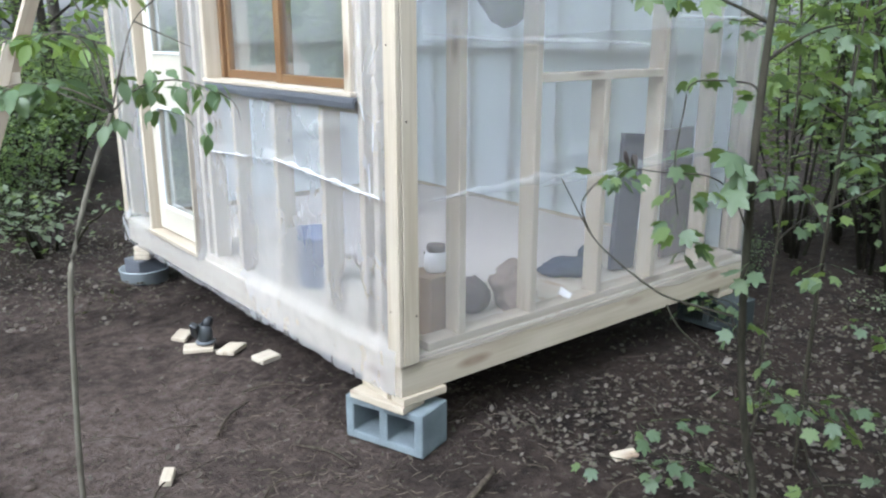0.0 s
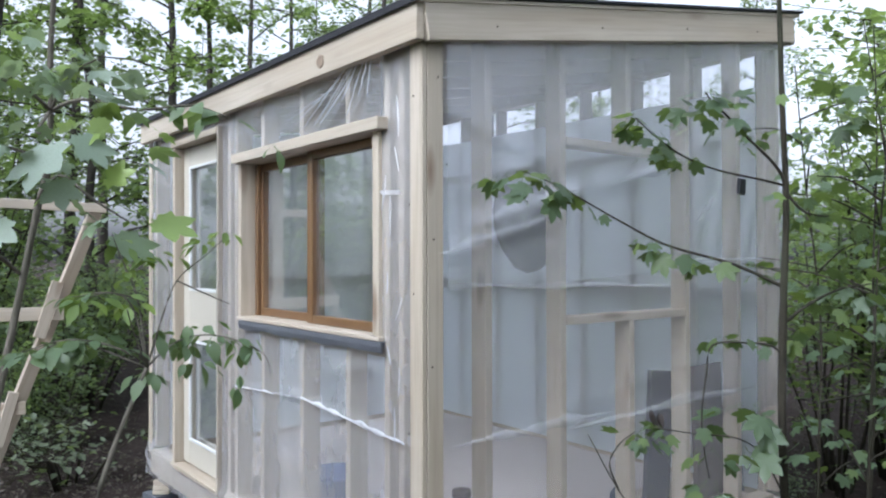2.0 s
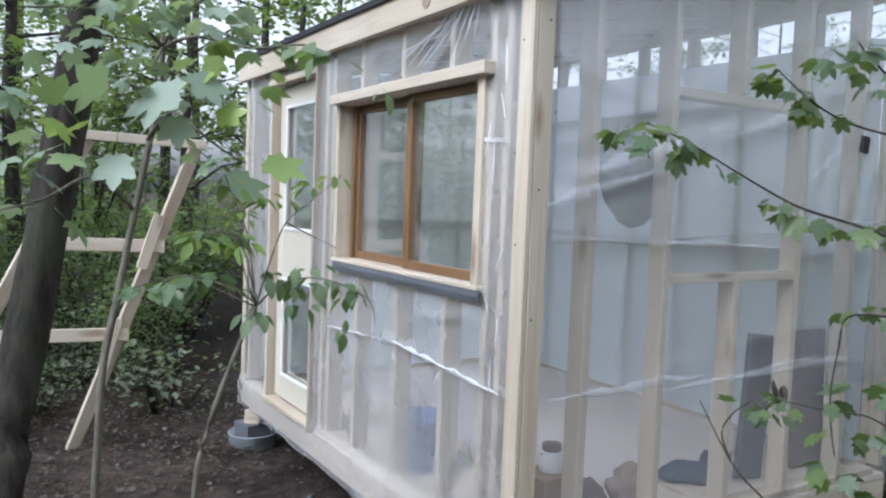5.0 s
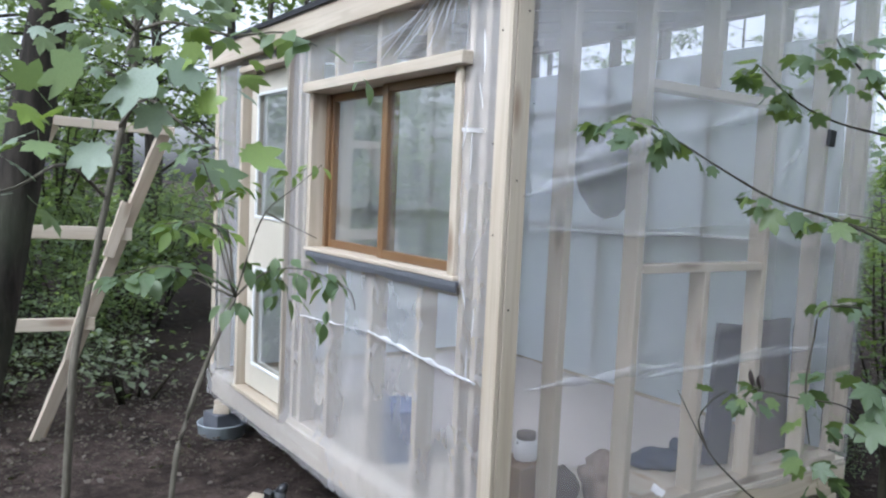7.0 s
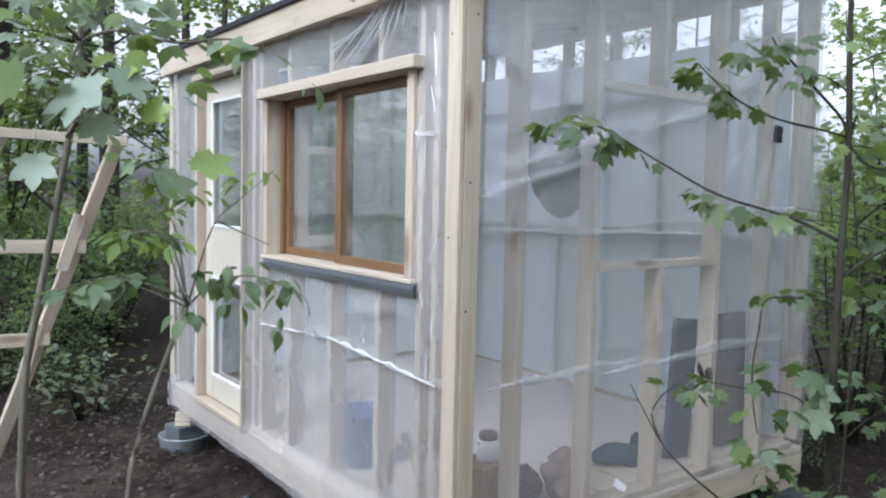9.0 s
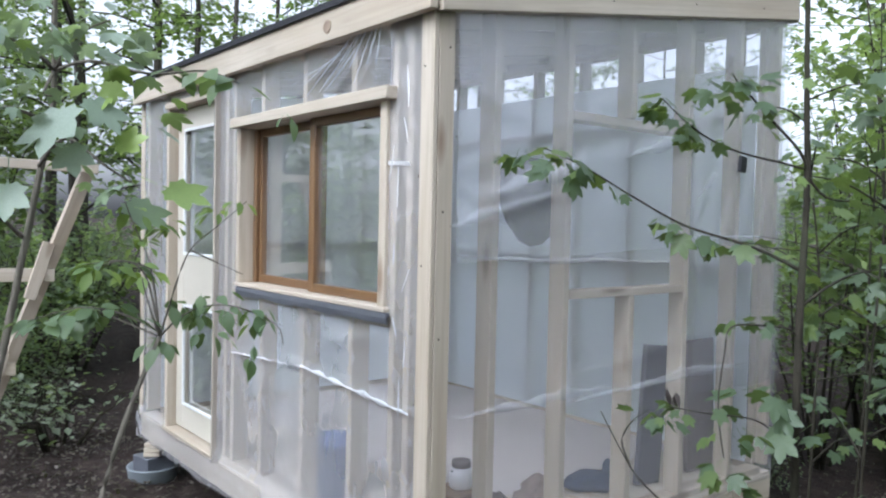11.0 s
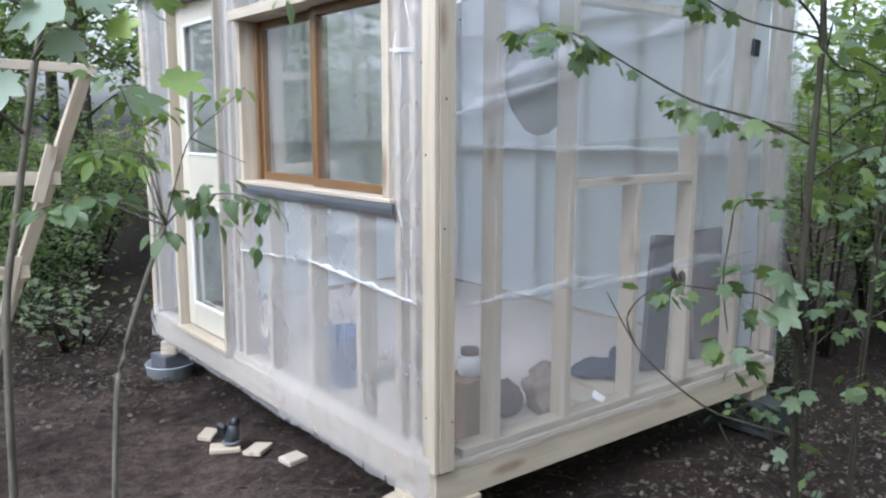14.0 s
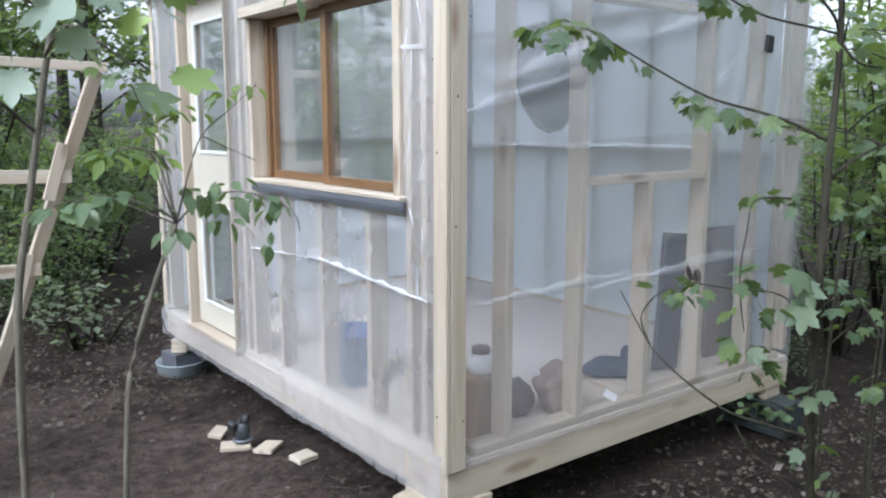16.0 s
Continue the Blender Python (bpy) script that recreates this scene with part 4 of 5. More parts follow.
    n = len(verts) - 1
    faces = [(0, i, i + 1) for i in range(1, n)] + [(0, n, 1)]
    for v in verts:
        v.z = -curl * (v.x * v.x * 1.8 + (v.y - 0.3) ** 2) + 0.10 * abs(v.x)
    return verts, faces


def oval(wide=0.5, curl=0.25):
    """A pointed oval leaf with a fold along its midrib."""
    verts, faces = [], []
    prof = [(0.0, 0.02), (0.16, 0.30), (0.38, 0.5), (0.62, 0.44), (0.84, 0.20), (1.0, 0.0)]
    for y, w in prof:
        z = -curl * y * y
        verts += [Vector((-w * wide, y, z + 0.10 * w)), Vector((0, y, z)), Vector((w * wide, y, z + 0.10 * w))]
    for i in range(len(prof) - 1):
        a = i * 3
        faces += [(a, a + 1, a + 4, a + 3), (a + 1, a + 2, a + 5, a + 4)]
    return verts, faces


def with_stalk(vf, length=0.25):
    verts, faces = list(vf[0]), list(vf[1])
    shift = Vector((0, length, 0))
    verts = [v + shift for v in verts]
    tv, tf = tube([(0, 0, 0.03), (0, length * 0.5, 0.01), (0, length + 0.02, 0)], [0.012, 0.010, 0.008], 4)
    k = len(verts)
    return verts + tv, faces + [tuple(i + k for i in f) for f in tf]


LOBED = [mesh_from("leaf", *with_stalk(lobed(c), s), True) for c, s in ((0.12, 0.35), (0.30, 0.45), (0.5, 0.3), (-0.08, 0.4))]
LOBED_PALE = [mesh_from("leaf", *with_stalk(lobed(c), s), True) for c, s in ((0.15, 0.35), (0.35, 0.45), (0.55, 0.3), (0.0, 0.4))]
OVAL = [mesh_from("leaf", *with_stalk(oval(w, c), 0.12), True) for w, c in ((0.55, 0.2), (0.62, 0.4), (0.5, 0.05))]
LEAF_YELLOW = leaf_mat("yellow_green_leaf", [(0.13, 0.20, 0.075), (0.19, 0.27, 0.075), (0.24, 0.33, 0.07)], 0.45, "object")
LOBED_YOUNG = [mesh_from("leaf", *with_stalk(lobed(0.2), 0.35), True)]
LOBED_YOUNG[0].materials.append(LEAF_YELLOW)
DRY = [mesh_from("leaf", *with_stalk(oval(0.35, 0.9), 0.12), True)]
DRY[0].materials.append(plain("withered_leaf", (0.03, 0.022, 0.018), 0.8))
OVAL_PALE = [mesh_from("leaf", *with_stalk(oval(w, c), 0.12), True) for w, c in ((0.45, 0.2), (0.5, 0.35))]
for me in OVAL_PALE:
    me.materials.append(LEAF_YELLOW)
for group, mat in ((LOBED, LEAF_MAPLE), (LOBED_PALE, LEAF_PALE), (OVAL, leaf_mat("sapling_leaf", [(0.09, 0.145, 0.075), (0.125, 0.18, 0.10), (0.15, 0.21, 0.115)], 0.4, "object"))):
    for me in group:
        me.materials.append(mat)


def leaf_pose(p, away, droop, roll, size):
    """A leaf at p pointing along away, its face mostly up."""
    y = Vector(away).normalized()
    y = (y + Vector((0, 0, -droop))).normalized()
    x = y.cross(Vector((0, 0, 1)))
    x = x.normalized() if x.length > 1e-3 else Vector((1, 0, 0))
    z = x.cross(y)
    m = Matrix((x, y, z)).transposed().to_4x4() @ Matrix.Rotation(roll, 4, "Y")
    return Matrix.Translation(p) @ m @ Matrix.Scale(size, 4)


def leafed(plant, spots, meshes, size, rng, droop=0.5, each=3, reach=0.05, sizes=(0.7, 1.25)):
    """Leaves of their own round the given spots."""
    for p in spots:
        for _ in range(each):
            a = rng.uniform(0, 2 * math.pi)
            d = Vector((math.cos(a), math.sin(a), rng.uniform(-0.3, 0.25)))
            q = Vector(p) + d * rng.uniform(0, reach)
            put("leaf", rng.choice(meshes), None, plant, "", leaf_pose(q, d, rng.uniform(0.1, droop * 2), rng.uniform(-0.7, 0.7), size * rng.uniform(*sizes)))


def along(points, ts):
    pts = smooth_path(points, 6)
    return [pts[min(len(pts) - 1, int(t * (len(pts) - 1)))] for t in ts]


# ---- the young maple beside the side wall ----
def young_maple():
    rng = random.Random(11)
    t = base("maple_sapling", pose(0, 0, 0))
    tagged(t, "slim young maple with lobed green leaves beside the side wall", "sapling")
    limb("trunk", [(0.10, -1.36, -0.05), (0.330, -1.308, 0.297), (0.271, -1.291, 0.569), (0.219, -1.281, 0.855), (0.097, -1.332, 1.310), (0.117, -1.321, 1.501), (0.147, -1.308, 1.638), (0.170, -1.300, 1.750), (0.202, -1.285, 1.922), (0.220, -1.267, 2.141), (0.222, -1.26, 2.358), (0.225, -1.24, 3.1)],
         0.013, 0.006, BARK_TWIG, t, "thin green-brown trunk", rng=rng)
    b1 = [(0.153, -1.297, 1.683), (0.107, -1.234, 1.723), (0.074, -1.166, 1.750), (0.001, -1.066, 1.788), (-0.066, -0.962, 1.856), (-0.162, -0.857, 1.941), (-0.236, -0.787, 1.987)]
    b2 = [(0.201, -1.284, 1.922), (0.181, -1.277, 1.976), (0.093, -1.239, 2.059), (0.050, -1.217, 2.105), (0.012, -1.204, 2.134), (-0.001, -1.192, 2.162)]
    b3 = [(0.201, -1.284, 1.934), (0.165, -1.240, 1.951), (0.070, -1.179, 1.974), (-0.007, -1.138, 2.005), (-0.079, -1.112, 2.047), (-0.134, -1.084, 2.099)]
    b4 = [(0.075, -1.335, 0.969), (0.011, -1.202, 0.991), (-0.018, -1.143, 1.017), (-0.059, -1.049, 1.084), (-0.077, -0.980, 1.144), (-0.110, -0.901, 1.284)]
    b5 = [(-0.110, -1.261, 1.019), (-0.083, -1.279, 0.963), (-0.035, -1.317, 0.903), (0.034, -1.363, 0.833)]
    b6 = [(0.118, -1.320, 1.515), (0.093, -1.308, 1.540), (0.031, -1.276, 1.549), (-0.032, -1.229, 1.543), (-0.055, -1.228, 1.476), (-0.074, -1.228, 1.382), (-0.077, -1.236, 1.302), (-0.076, -1.249, 1.237)]
    b8 = [(0.085, -1.335, 1.20), (0.04, -1.31, 1.29), (-0.02, -1.28, 1.33), (-0.06, -1.20, 1.33), (-0.118, -1.121, 1.340)]
    b9 = [(0.150, -1.312, 1.595), (0.226, -1.331, 1.637), (0.345, -1.347, 1.671), (0.468, -1.379, 1.685)]
    b10 = [(0.201, -1.284, 1.922), (0.225, -1.324, 1.865), (0.348, -1.353, 1.855), (0.472, -1.387, 1.836)]
    for pts, r in ((b1, 0.0055), (b2, 0.0045), (b3, 0.0035), (b4, 0.0036), (b5, 0.0028), (b6, 0.0028), (b8, 0.0022), (b9, 0.005), (b10, 0.004)):
        limb("branch", pts, r, 0.0016, BARK_TWIG, t, "", 6, rng)
    limb("branch", [(-0.077, -0.980, 1.144), (-0.08, -0.95, 1.21), (-0.05, -0.96, 1.26), (-0.01, -0.98, 1.29)], 0.003, 0.0015, BARK_TWIG, t, "", 6, rng)
    leafed(t, along(b1, (0.86, 0.90, 0.95, 0.99)), LOBED, 0.074, rng, 0.7, 5, 0.060)
    leafed(t, [(-0.262, -0.762, 1.985), (-0.285, -0.745, 1.975)], LOBED, 0.068, rng, 0.7, 4, 0.035)
    leafed(t, along(b1, (0.74, 0.78)), LOBED, 0.060, rng, 1.2, 1, 0.01)
    leafed(t, along(b1, (0.50, 0.54, 0.58)), LOBED, 0.068, rng, 1.0, 3, 0.02)
    leafed(t, along(b1, (0.38, 0.41)), LOBED, 0.064, rng, 1.0, 2, 0.015)
    leafed(t, along(b3, (0.80, 0.88, 0.94, 0.99)), LOBED, 0.056, rng, 0.6, 6, 0.035)
    leafed(t, along(b3, (0.58, 0.66)), LOBED, 0.050, rng, 0.6, 3, 0.02)
    leafed(t, [(-0.001, -1.192, 2.162), (-0.011, -1.164, 2.125), (-0.026, -1.147, 2.147), (0.012, -1.208, 2.150), (0.042, -1.242, 2.099)], LOBED, 0.060, rng, 0.7, 4, 0.03)
    leafed(t, [(0.015, -1.156, 2.090), (0.070, -1.233, 2.036), (0.114, -1.291, 1.927), (0.077, -1.275, 2.136), (0.15, -1.285, 2.17)], LOBED_YOUNG, 0.058, rng, 1.2, 1, 0.01)
    leafed(t, [(0.307, -1.272, 1.929), (0.325, -1.305, 1.884), (0.311, -1.319, 2.087), (0.322, -1.394, 2.208), (0.333, -1.379, 2.112), (0.346, -1.344, 1.737), (0.313, -1.292, 1.572)], LOBED, 0.062, rng, 0.7, 5, 0.06)
    leafed(t, [(-0.118, -1.121, 1.340), (-0.101, -1.142, 1.349), (-0.140, -1.096, 1.324)], LOBED, 0.050, rng, 0.6, 5, 0.03)
    leafed(t, [(-0.112, -1.11, 1.385), (-0.10, -1.125, 1.375)], DRY, 0.040, rng, 2.0, 2, 0.006)
    leafed(t, [(-0.009, -1.225, 1.561), (0.006, -1.248, 1.572), (0.027, -1.284, 1.579)], LOBED, 0.050, rng, 0.7, 2, 0.02)
    leafed(t, [(0.029, -1.275, 1.403), (0.045, -1.302, 1.408), (0.047, -1.332, 1.345), (0.044, -1.310, 1.382)], LOBED, 0.078, rng, 0.6, 2, 0.02)
    leafed(t, [(-0.050, -1.258, 1.309), (-0.024, -1.301, 1.314), (-0.067, -1.231, 1.306), (-0.057, -1.218, 1.378)], LOBED, 0.056, rng, 0.9, 3, 0.02)
    leafed(t, [(-0.079, -1.256, 1.218), (-0.071, -1.258, 1.238), (-0.085, -1.275, 1.166), (-0.070, -1.289, 1.185)], LOBED, 0.058, rng, 1.0, 3, 0.02)
    leafed(t, along(b9, (0.5, 0.75, 0.98)) + along(b10, (0.4, 0.7, 0.98)), LOBED, 0.062, rng, 0.5, 4, 0.05)
    leafed(t, [(0.13, -1.34, 1.10), (0.17, -1.36, 1.30), (0.10, -1.37, 0.95)], LOBED, 0.060, rng, 0.6, 3, 0.05)


young_maple()


def second_sapling(m, seed, height, label, mesh_set, size, count, bend=0.25):
    """A slim understorey stem with side twigs and single leaves."""
    rng = random.Random(seed)
    t = base("woodland_sapling", m)
    tagged(t, label, "sapling", "woodland saplings")
    pts = [(bend * (k / 5) ** 2 * math.cos(seed) + rng.uniform(-0.03, 0.03), bend * (k / 5) ** 2 * math.sin(seed) + rng.uniform(-0.03, 0.03), height * k / 5 - 0.05) for k in range(6)]
    limb("trunk", pts, 0.004 + 0.0016 * height, 0.0025, BARK_TWIG, t, "", 7, rng)
    axis = smooth_path(pts, 6)
    for k in range(count):
        f = (0.36 if height > 1.5 else 0.2) + (0.62 if height > 1.5 else 0.78) * k / count
        p = axis[int(f * (len(axis) - 1))]
        a = rng.uniform(0, 2 * math.pi)
        L = rng.uniform(0.25, 0.6) * (1.2 - 0.5 * f)
        tip = p + Vector((math.cos(a) * L, math.sin(a) * L, rng.uniform(0.0, 0.3) * L + 0.05))
        midp = p.lerp(tip, 0.5) + Vector((0, 0, 0.03))
        limb("branch", [p, midp, tip], 0.005, 0.0018, BARK_TWIG, t, "", 5, rng)
        leafed(t, [tip, midp, p.lerp(tip, 0.75)], mesh_set, size, rng, 0.5, 3, 0.06)
    return t


GREEN_SAP = "slim woodland sapling with broad green leaves"
second_sapling(pose(1.19, -1.04, 0), 5, 2.5, GREEN_SAP, LOBED, 0.066, 12, 0.06)
second_sapling(pose(1.48, -0.72, 0), 8, 2.6, GREEN_SAP, LOBED, 0.068, 11, 0.10)
second_sapling(pose(2.05, -0.66, 0), 13, 2.9, GREEN_SAP, LOBED, 0.068, 11, 0.12)
second_sapling(pose(2.9, -0.75, 0), 21, 3.2, GREEN_SAP, LOBED, 0.075, 12, 0.2)
second_sapling(pose(2.6, -1.5, 0), 34, 2.9, GREEN_SAP, LOBED, 0.070, 11, 0.2)
SEEDLING = "low woodland seedling with pale green leaves"
for k, (x, y, h) in enumerate(((1.5, -1.25, 0.55), (2.4, -1.1, 0.6), (2.9, -1.6, 1.0), (2.10, -0.22, 0.32), (0.70, -1.12, 0.55), (0.95, -1.20, 0.6), (1.9, -1.45, 0.7))):
    second_sapling(pose(x, y, 0), 60 + k, h, SEEDLING, LOBED, 0.060, 5, 0.12)


# ---- the forked sapling in front of the door ----
def forked_sapling():
    rng = random.Random(29)
    t = base("forked_sapling")
    tagged(t, "grey forked sapling with drooping pointed leaves before the door", "sapling")
    F = (-1.022, -0.108, 1.451)
    limb("trunk", [(-1.235, -0.16, -0.05), (-1.225, -0.15, 0.45), (-1.186, -0.133, 0.972), (-1.158, -0.124, 1.106), (-1.101, -0.114, 1.267), F], 0.0085, 0.0065, BARK_GREY, t, "thin grey stem", rng=rng)
    br = [[F, (-1.04, -0.085, 1.64), (-1.08, -0.06, 1.76), (-1.10, -0.05, 1.82)],
          [F, (-0.98, -0.10, 1.58), (-0.94, -0.11, 1.69), (-0.87, -0.14, 1.76), (-0.80, -0.17, 1.83)],
          [F, (-0.97, -0.11, 1.50), (-0.91, -0.13, 1.53), (-0.83, -0.17, 1.53), (-0.73, -0.22, 1.48), (-0.71, -0.23, 1.42)],
          [F, (-1.12, -0.06, 1.50), (-1.20, -0.03, 1.53), (-1.29, -0.02, 1.50)],
          [F, (-1.07, -0.16, 1.55), (-1.10, -0.2, 1.62)],
          [(-0.94, -0.11, 1.69), (-0.88, -0.12, 1.66), (-0.80, -0.15, 1.62)],
          [(-1.04, -0.085, 1.64), (-1.12, -0.08, 1.66), (-1.18, -0.07, 1.64)]]
    sprays = [[(-1.030, -0.103, 1.469), (-1.109, -0.074, 1.514), (-1.208, -0.015, 1.532), (-1.320, 0.025, 1.498)],
              [(-1.025, -0.104, 1.477), (-1.053, -0.083, 1.616), (-1.100, -0.047, 1.658), (-1.190, -0.003, 1.647)]]
    for pts in br + sprays:
        limb("branch", pts, 0.0032, 0.0014, BARK_GREY, t, "", 6, rng)
    leafed(t, along(sprays[0], (0.35, 0.5, 0.62, 0.74, 0.86, 0.98)), OVAL, 0.060, rng, 0.35, 4, 0.05)
    leafed(t, along(sprays[1], (0.55, 0.7, 0.85, 0.98)), OVAL, 0.050, rng, 0.4, 3, 0.04)
    low = [(-0.99, -0.08, 1.54), (-0.92, -0.11, 1.51), (-0.90, -0.13, 1.46), (-0.84, -0.15, 1.53), (-0.79, -0.17, 1.52), (-1.00, -0.10, 1.44), (-0.89, -0.12, 1.56)]
    leafed(t, low, OVAL, 0.052, rng, 1.1, 9, 0.06)
    leafed(t, [(-0.80, -0.23, 1.49), (-0.77, -0.25, 1.49), (-0.81, -0.25, 1.43), (-0.82, -0.25, 1.40)], OVAL, 0.046, rng, 1.8, 2, 0.015)
    leafed(t, [(-1.15, -0.04, 1.53), (-1.24, -0.03, 1.52), (-1.30, -0.02, 1.50)], OVAL, 0.060, rng, 0.4, 10, 0.08)
    leafed(t, [(-1.06, -0.05, 1.63), (-1.11, -0.04, 1.65), (-1.18, -0.07, 1.64)], OVAL_PALE, 0.055, rng, 0.4, 10, 0.08)
    leafed(t, [(-0.96, -0.08, 1.75), (-0.86, -0.12, 1.80), (-0.81, -0.15, 1.83), (-1.06, -0.05, 1.71), (-1.01, -0.07, 1.76), (-1.09, -0.05, 1.80)], OVAL_PALE, 0.050, rng, 0.4, 7, 0.06)
    leafed(t, [(-1.02, -0.1, 1.44)], OVAL, 0.055, rng, 1.6, 4, 0.03)


forked_sapling()


# ---- the broad-leaved young tree by the ladder ----
# place, direction, roll and length of its largest leaves
BROAD = (
    ((-1.19, 0.07, 2.17), (-0.51, -0.53, -1.01), 0.2, 0.22), ((-1.21, 0.07, 2.17), (0.52, -0.53, -0.86), 0.4, 0.16),
    ((-1.31, 0.07, 2.10), (-0.99, -0.54, -0.54), 1.0, 0.18), ((-1.24, 0.07, 2.03), (-0.84, -0.53, -0.74), 0.4, 0.12),
    ((-1.23, 0.07, 2.04), (0.10, -0.53, -1.04), 0.4, 0.13), ((-1.36, 0.07, 1.93), (-0.15, -0.54, -1.03), 0.2, 0.14),
    ((-1.16, 0.07, 1.96), (0.82, -0.53, 0.27), 1.0, 0.12), ((-1.14, 0.07, 1.88), (0.68, -0.53, -0.60), 0.4, 0.18),
    ((-1.04, 0.07, 1.90), (0.78, -0.53, -0.36), 0.6, 0.17), ((-1.46, 0.07, 1.94), (-0.68, -0.54, 0.75), 0.6, 0.12),
)
YOUNG = (
    ((-1.11, 0.07, 2.20), (-0.02, -0.52, -1.09), 0.2, 0.09), ((-1.04, 0.07, 2.21), (0.65, -0.52, -0.69), 0.4, 0.08),
    ((-0.96, 0.07, 2.15), (0.70, -0.51, -0.57), 0.4, 0.07), ((-1.40, 0.07, 1.95), (-1.04, -0.54, -0.34), 0.4, 0.09),
    ((-1.51, 0.07, 1.85), (-1.01, -0.55, -0.30), 0.4, 0.07), ((-1.13, 0.07, 2.09), (-1.07, -0.53, -0.45), 0.4, 0.08),
)


def broadleaf():
    rng = random.Random(41)
    t = base("broadleaf_sapling")
    tagged(t, "slender young tree with very large pale lobed leaves", "sapling")
    limb("trunk", [(-1.34, 0.75, -0.05), (-1.324, 0.75, 0.43), (-1.303, 0.724, 1.081), (-1.259, 0.757, 1.323), (-1.217, 0.778, 1.53), (-1.148, 0.774, 1.911), (-1.114, 0.758, 2.091), (-1.11, 0.73, 2.28), (-1.12, 0.68, 2.51), (-1.1, 0.6, 3.1)], 0.015, 0.009, BARK_GREY, t, "slender grey-green stem", rng=rng)
    N = (-1.11, 0.73, 2.28)
    br = [[N, (-1.25, 0.45, 2.30), (-1.42, 0.20, 2.27), (-1.60, 0.17, 2.24)],
          [N, (-1.12, 0.40, 2.34), (-1.10, 0.10, 2.34)],
          [N, (-1.08, 0.40, 2.27), (-0.99, 0.09, 2.20), (-0.85, 0.03, 2.22), (-0.75, 0.0, 2.19)],
          [(-1.20, 0.78, 1.70), (-1.38, 0.40, 1.80), (-1.54, 0.13, 1.73), (-1.68, 0.12, 1.69)],
          [(-1.15, 0.77, 1.95), (-1.15, 0.40, 2.02), (-1.12, 0.06, 1.92), (-1.03, 0.04, 1.86)],
          [N, (-1.22, 0.35, 2.15), (-1.26, 0.06, 2.10)],
          [(-1.12, 0.76, 2.1), (-1.35, 0.4, 2.10), (-1.62, 0.12, 1.95)]]
    for pts in br:
        limb("branch", pts, 0.007, 0.002, BARK_GREY, t, "", 6, rng)
    big = [(-1.24, 0.06, 2.12), (-1.34, 0.09, 2.08), (-1.20, 0.06, 2.09), (-1.22, 0.08, 1.95), (-1.12, 0.05, 1.88), (-1.30, 0.09, 1.97), (-1.08, 0.04, 1.86), (-1.44, 0.10, 2.05)]
    leafed(t, big, LOBED_PALE, 0.085, rng, 0.25, 2, 0.07, (0.6, 1.2))
    leafed(t, [(-1.12, 0.03, 2.16), (-1.08, 0.02, 2.13), (-1.04, 0.02, 2.06), (-1.15, 0.05, 2.04), (-1.49, 0.12, 1.88)], LOBED_PALE, 0.10, rng, 0.5, 2, 0.03)
    leafed(t, [(-1.64, 0.12, 1.92), (-1.58, 0.12, 1.99), (-1.62, 0.13, 1.83), (-1.65, 0.11, 2.04), (-1.53, 0.12, 1.71), (-1.62, 0.13, 1.72)], LOBED_PALE, 0.10, rng, 0.4, 2, 0.06)
    for x, y, z in ((-1.58, 0.18, 2.27), (-1.48, 0.16, 2.31), (-1.38, 0.16, 2.26), (-1.31, 0.14, 2.31), (-1.18, 0.11, 2.31), (-1.07, 0.10, 2.27), (-1.41, 0.18, 2.18), (-1.32, 0.17, 2.17), (-1.53, 0.19, 2.17), (-1.60, 0.19, 2.19), (-1.13, 0.12, 2.23)):
        leafed(t, [(x, y, z), (x + 0.04, y + 0.1, z + 0.12)], LOBED_PALE, 0.075, rng, 0.35, 4, 0.10)
    for p, away, roll, size in BROAD:
        put("leaf", LOBED_PALE[3], None, t, "", leaf_pose(Vector(p), away, 0.0, roll, size))
    for p, away, roll, size in YOUNG:
        put("leaf", LOBED_YOUNG[0], None, t, "yellow-green young leaf", leaf_pose(Vector(p), away, 0.0, roll, size))
    leafed(t, along(br[2], (0.55, 0.65, 0.75, 0.85, 0.92, 0.98)), OVAL, 0.075, rng, 0.4, 3, 0.05)
    leafed(t, [(-0.62, -0.05, 2.10)], OVAL, 0.06, rng, 1.0, 3, 0.02)
    leafed(t, along(br[1], (0.5, 0.8, 0.98)), LOBED_PALE, 0.10, rng, 0.5, 4, 0.10)


broadleaf()


# ---- home-made ladder and the dark trunk before it ----
def ladder():
    l = base("wooden_ladder")
    tagged(l, "home-made ladder of pale boards leaning behind the dark trunk", "ladder")
    a, b = Vector((-1.10, 3.44, 0.0)), Vector((-0.38, 3.20, 2.06))
    c, d = a + Vector((-0.90, 0.12, 0.0)), b + Vector((-0.66, 0.08, 0.02))
    board("rail", a, b, 0.085, 0.038, (1, 0.2, 0), PINE, l, "pale sawn rail")
    board("rail", c, d, 0.085, 0.038, (1, 0.2, 0), PINE, l, "pale sawn rail")
    for f, wide in ((0.385, 0.085), (0.675, 0.085), (1.01, 0.06)):
        p = a.lerp(b, f) + Vector((0.05, -0.045, 0))
        q = c.lerp(d, f) + Vector((-0.05, -0.045, 0.0))
        board("rung", p, q, wide, 0.024, (0, 0, 1), PINE, l, "pale board rung")
    p = a.lerp(b, 0.68)
    board("cleat", p + Vector((-0.10, -0.05, -0.16)), p + Vector((0.01, -0.06, 0.20)), 0.075, 0.024, (1, 0, 0), PINE, l, "nailed cleat")
    p = a.lerp(b, 0.36)
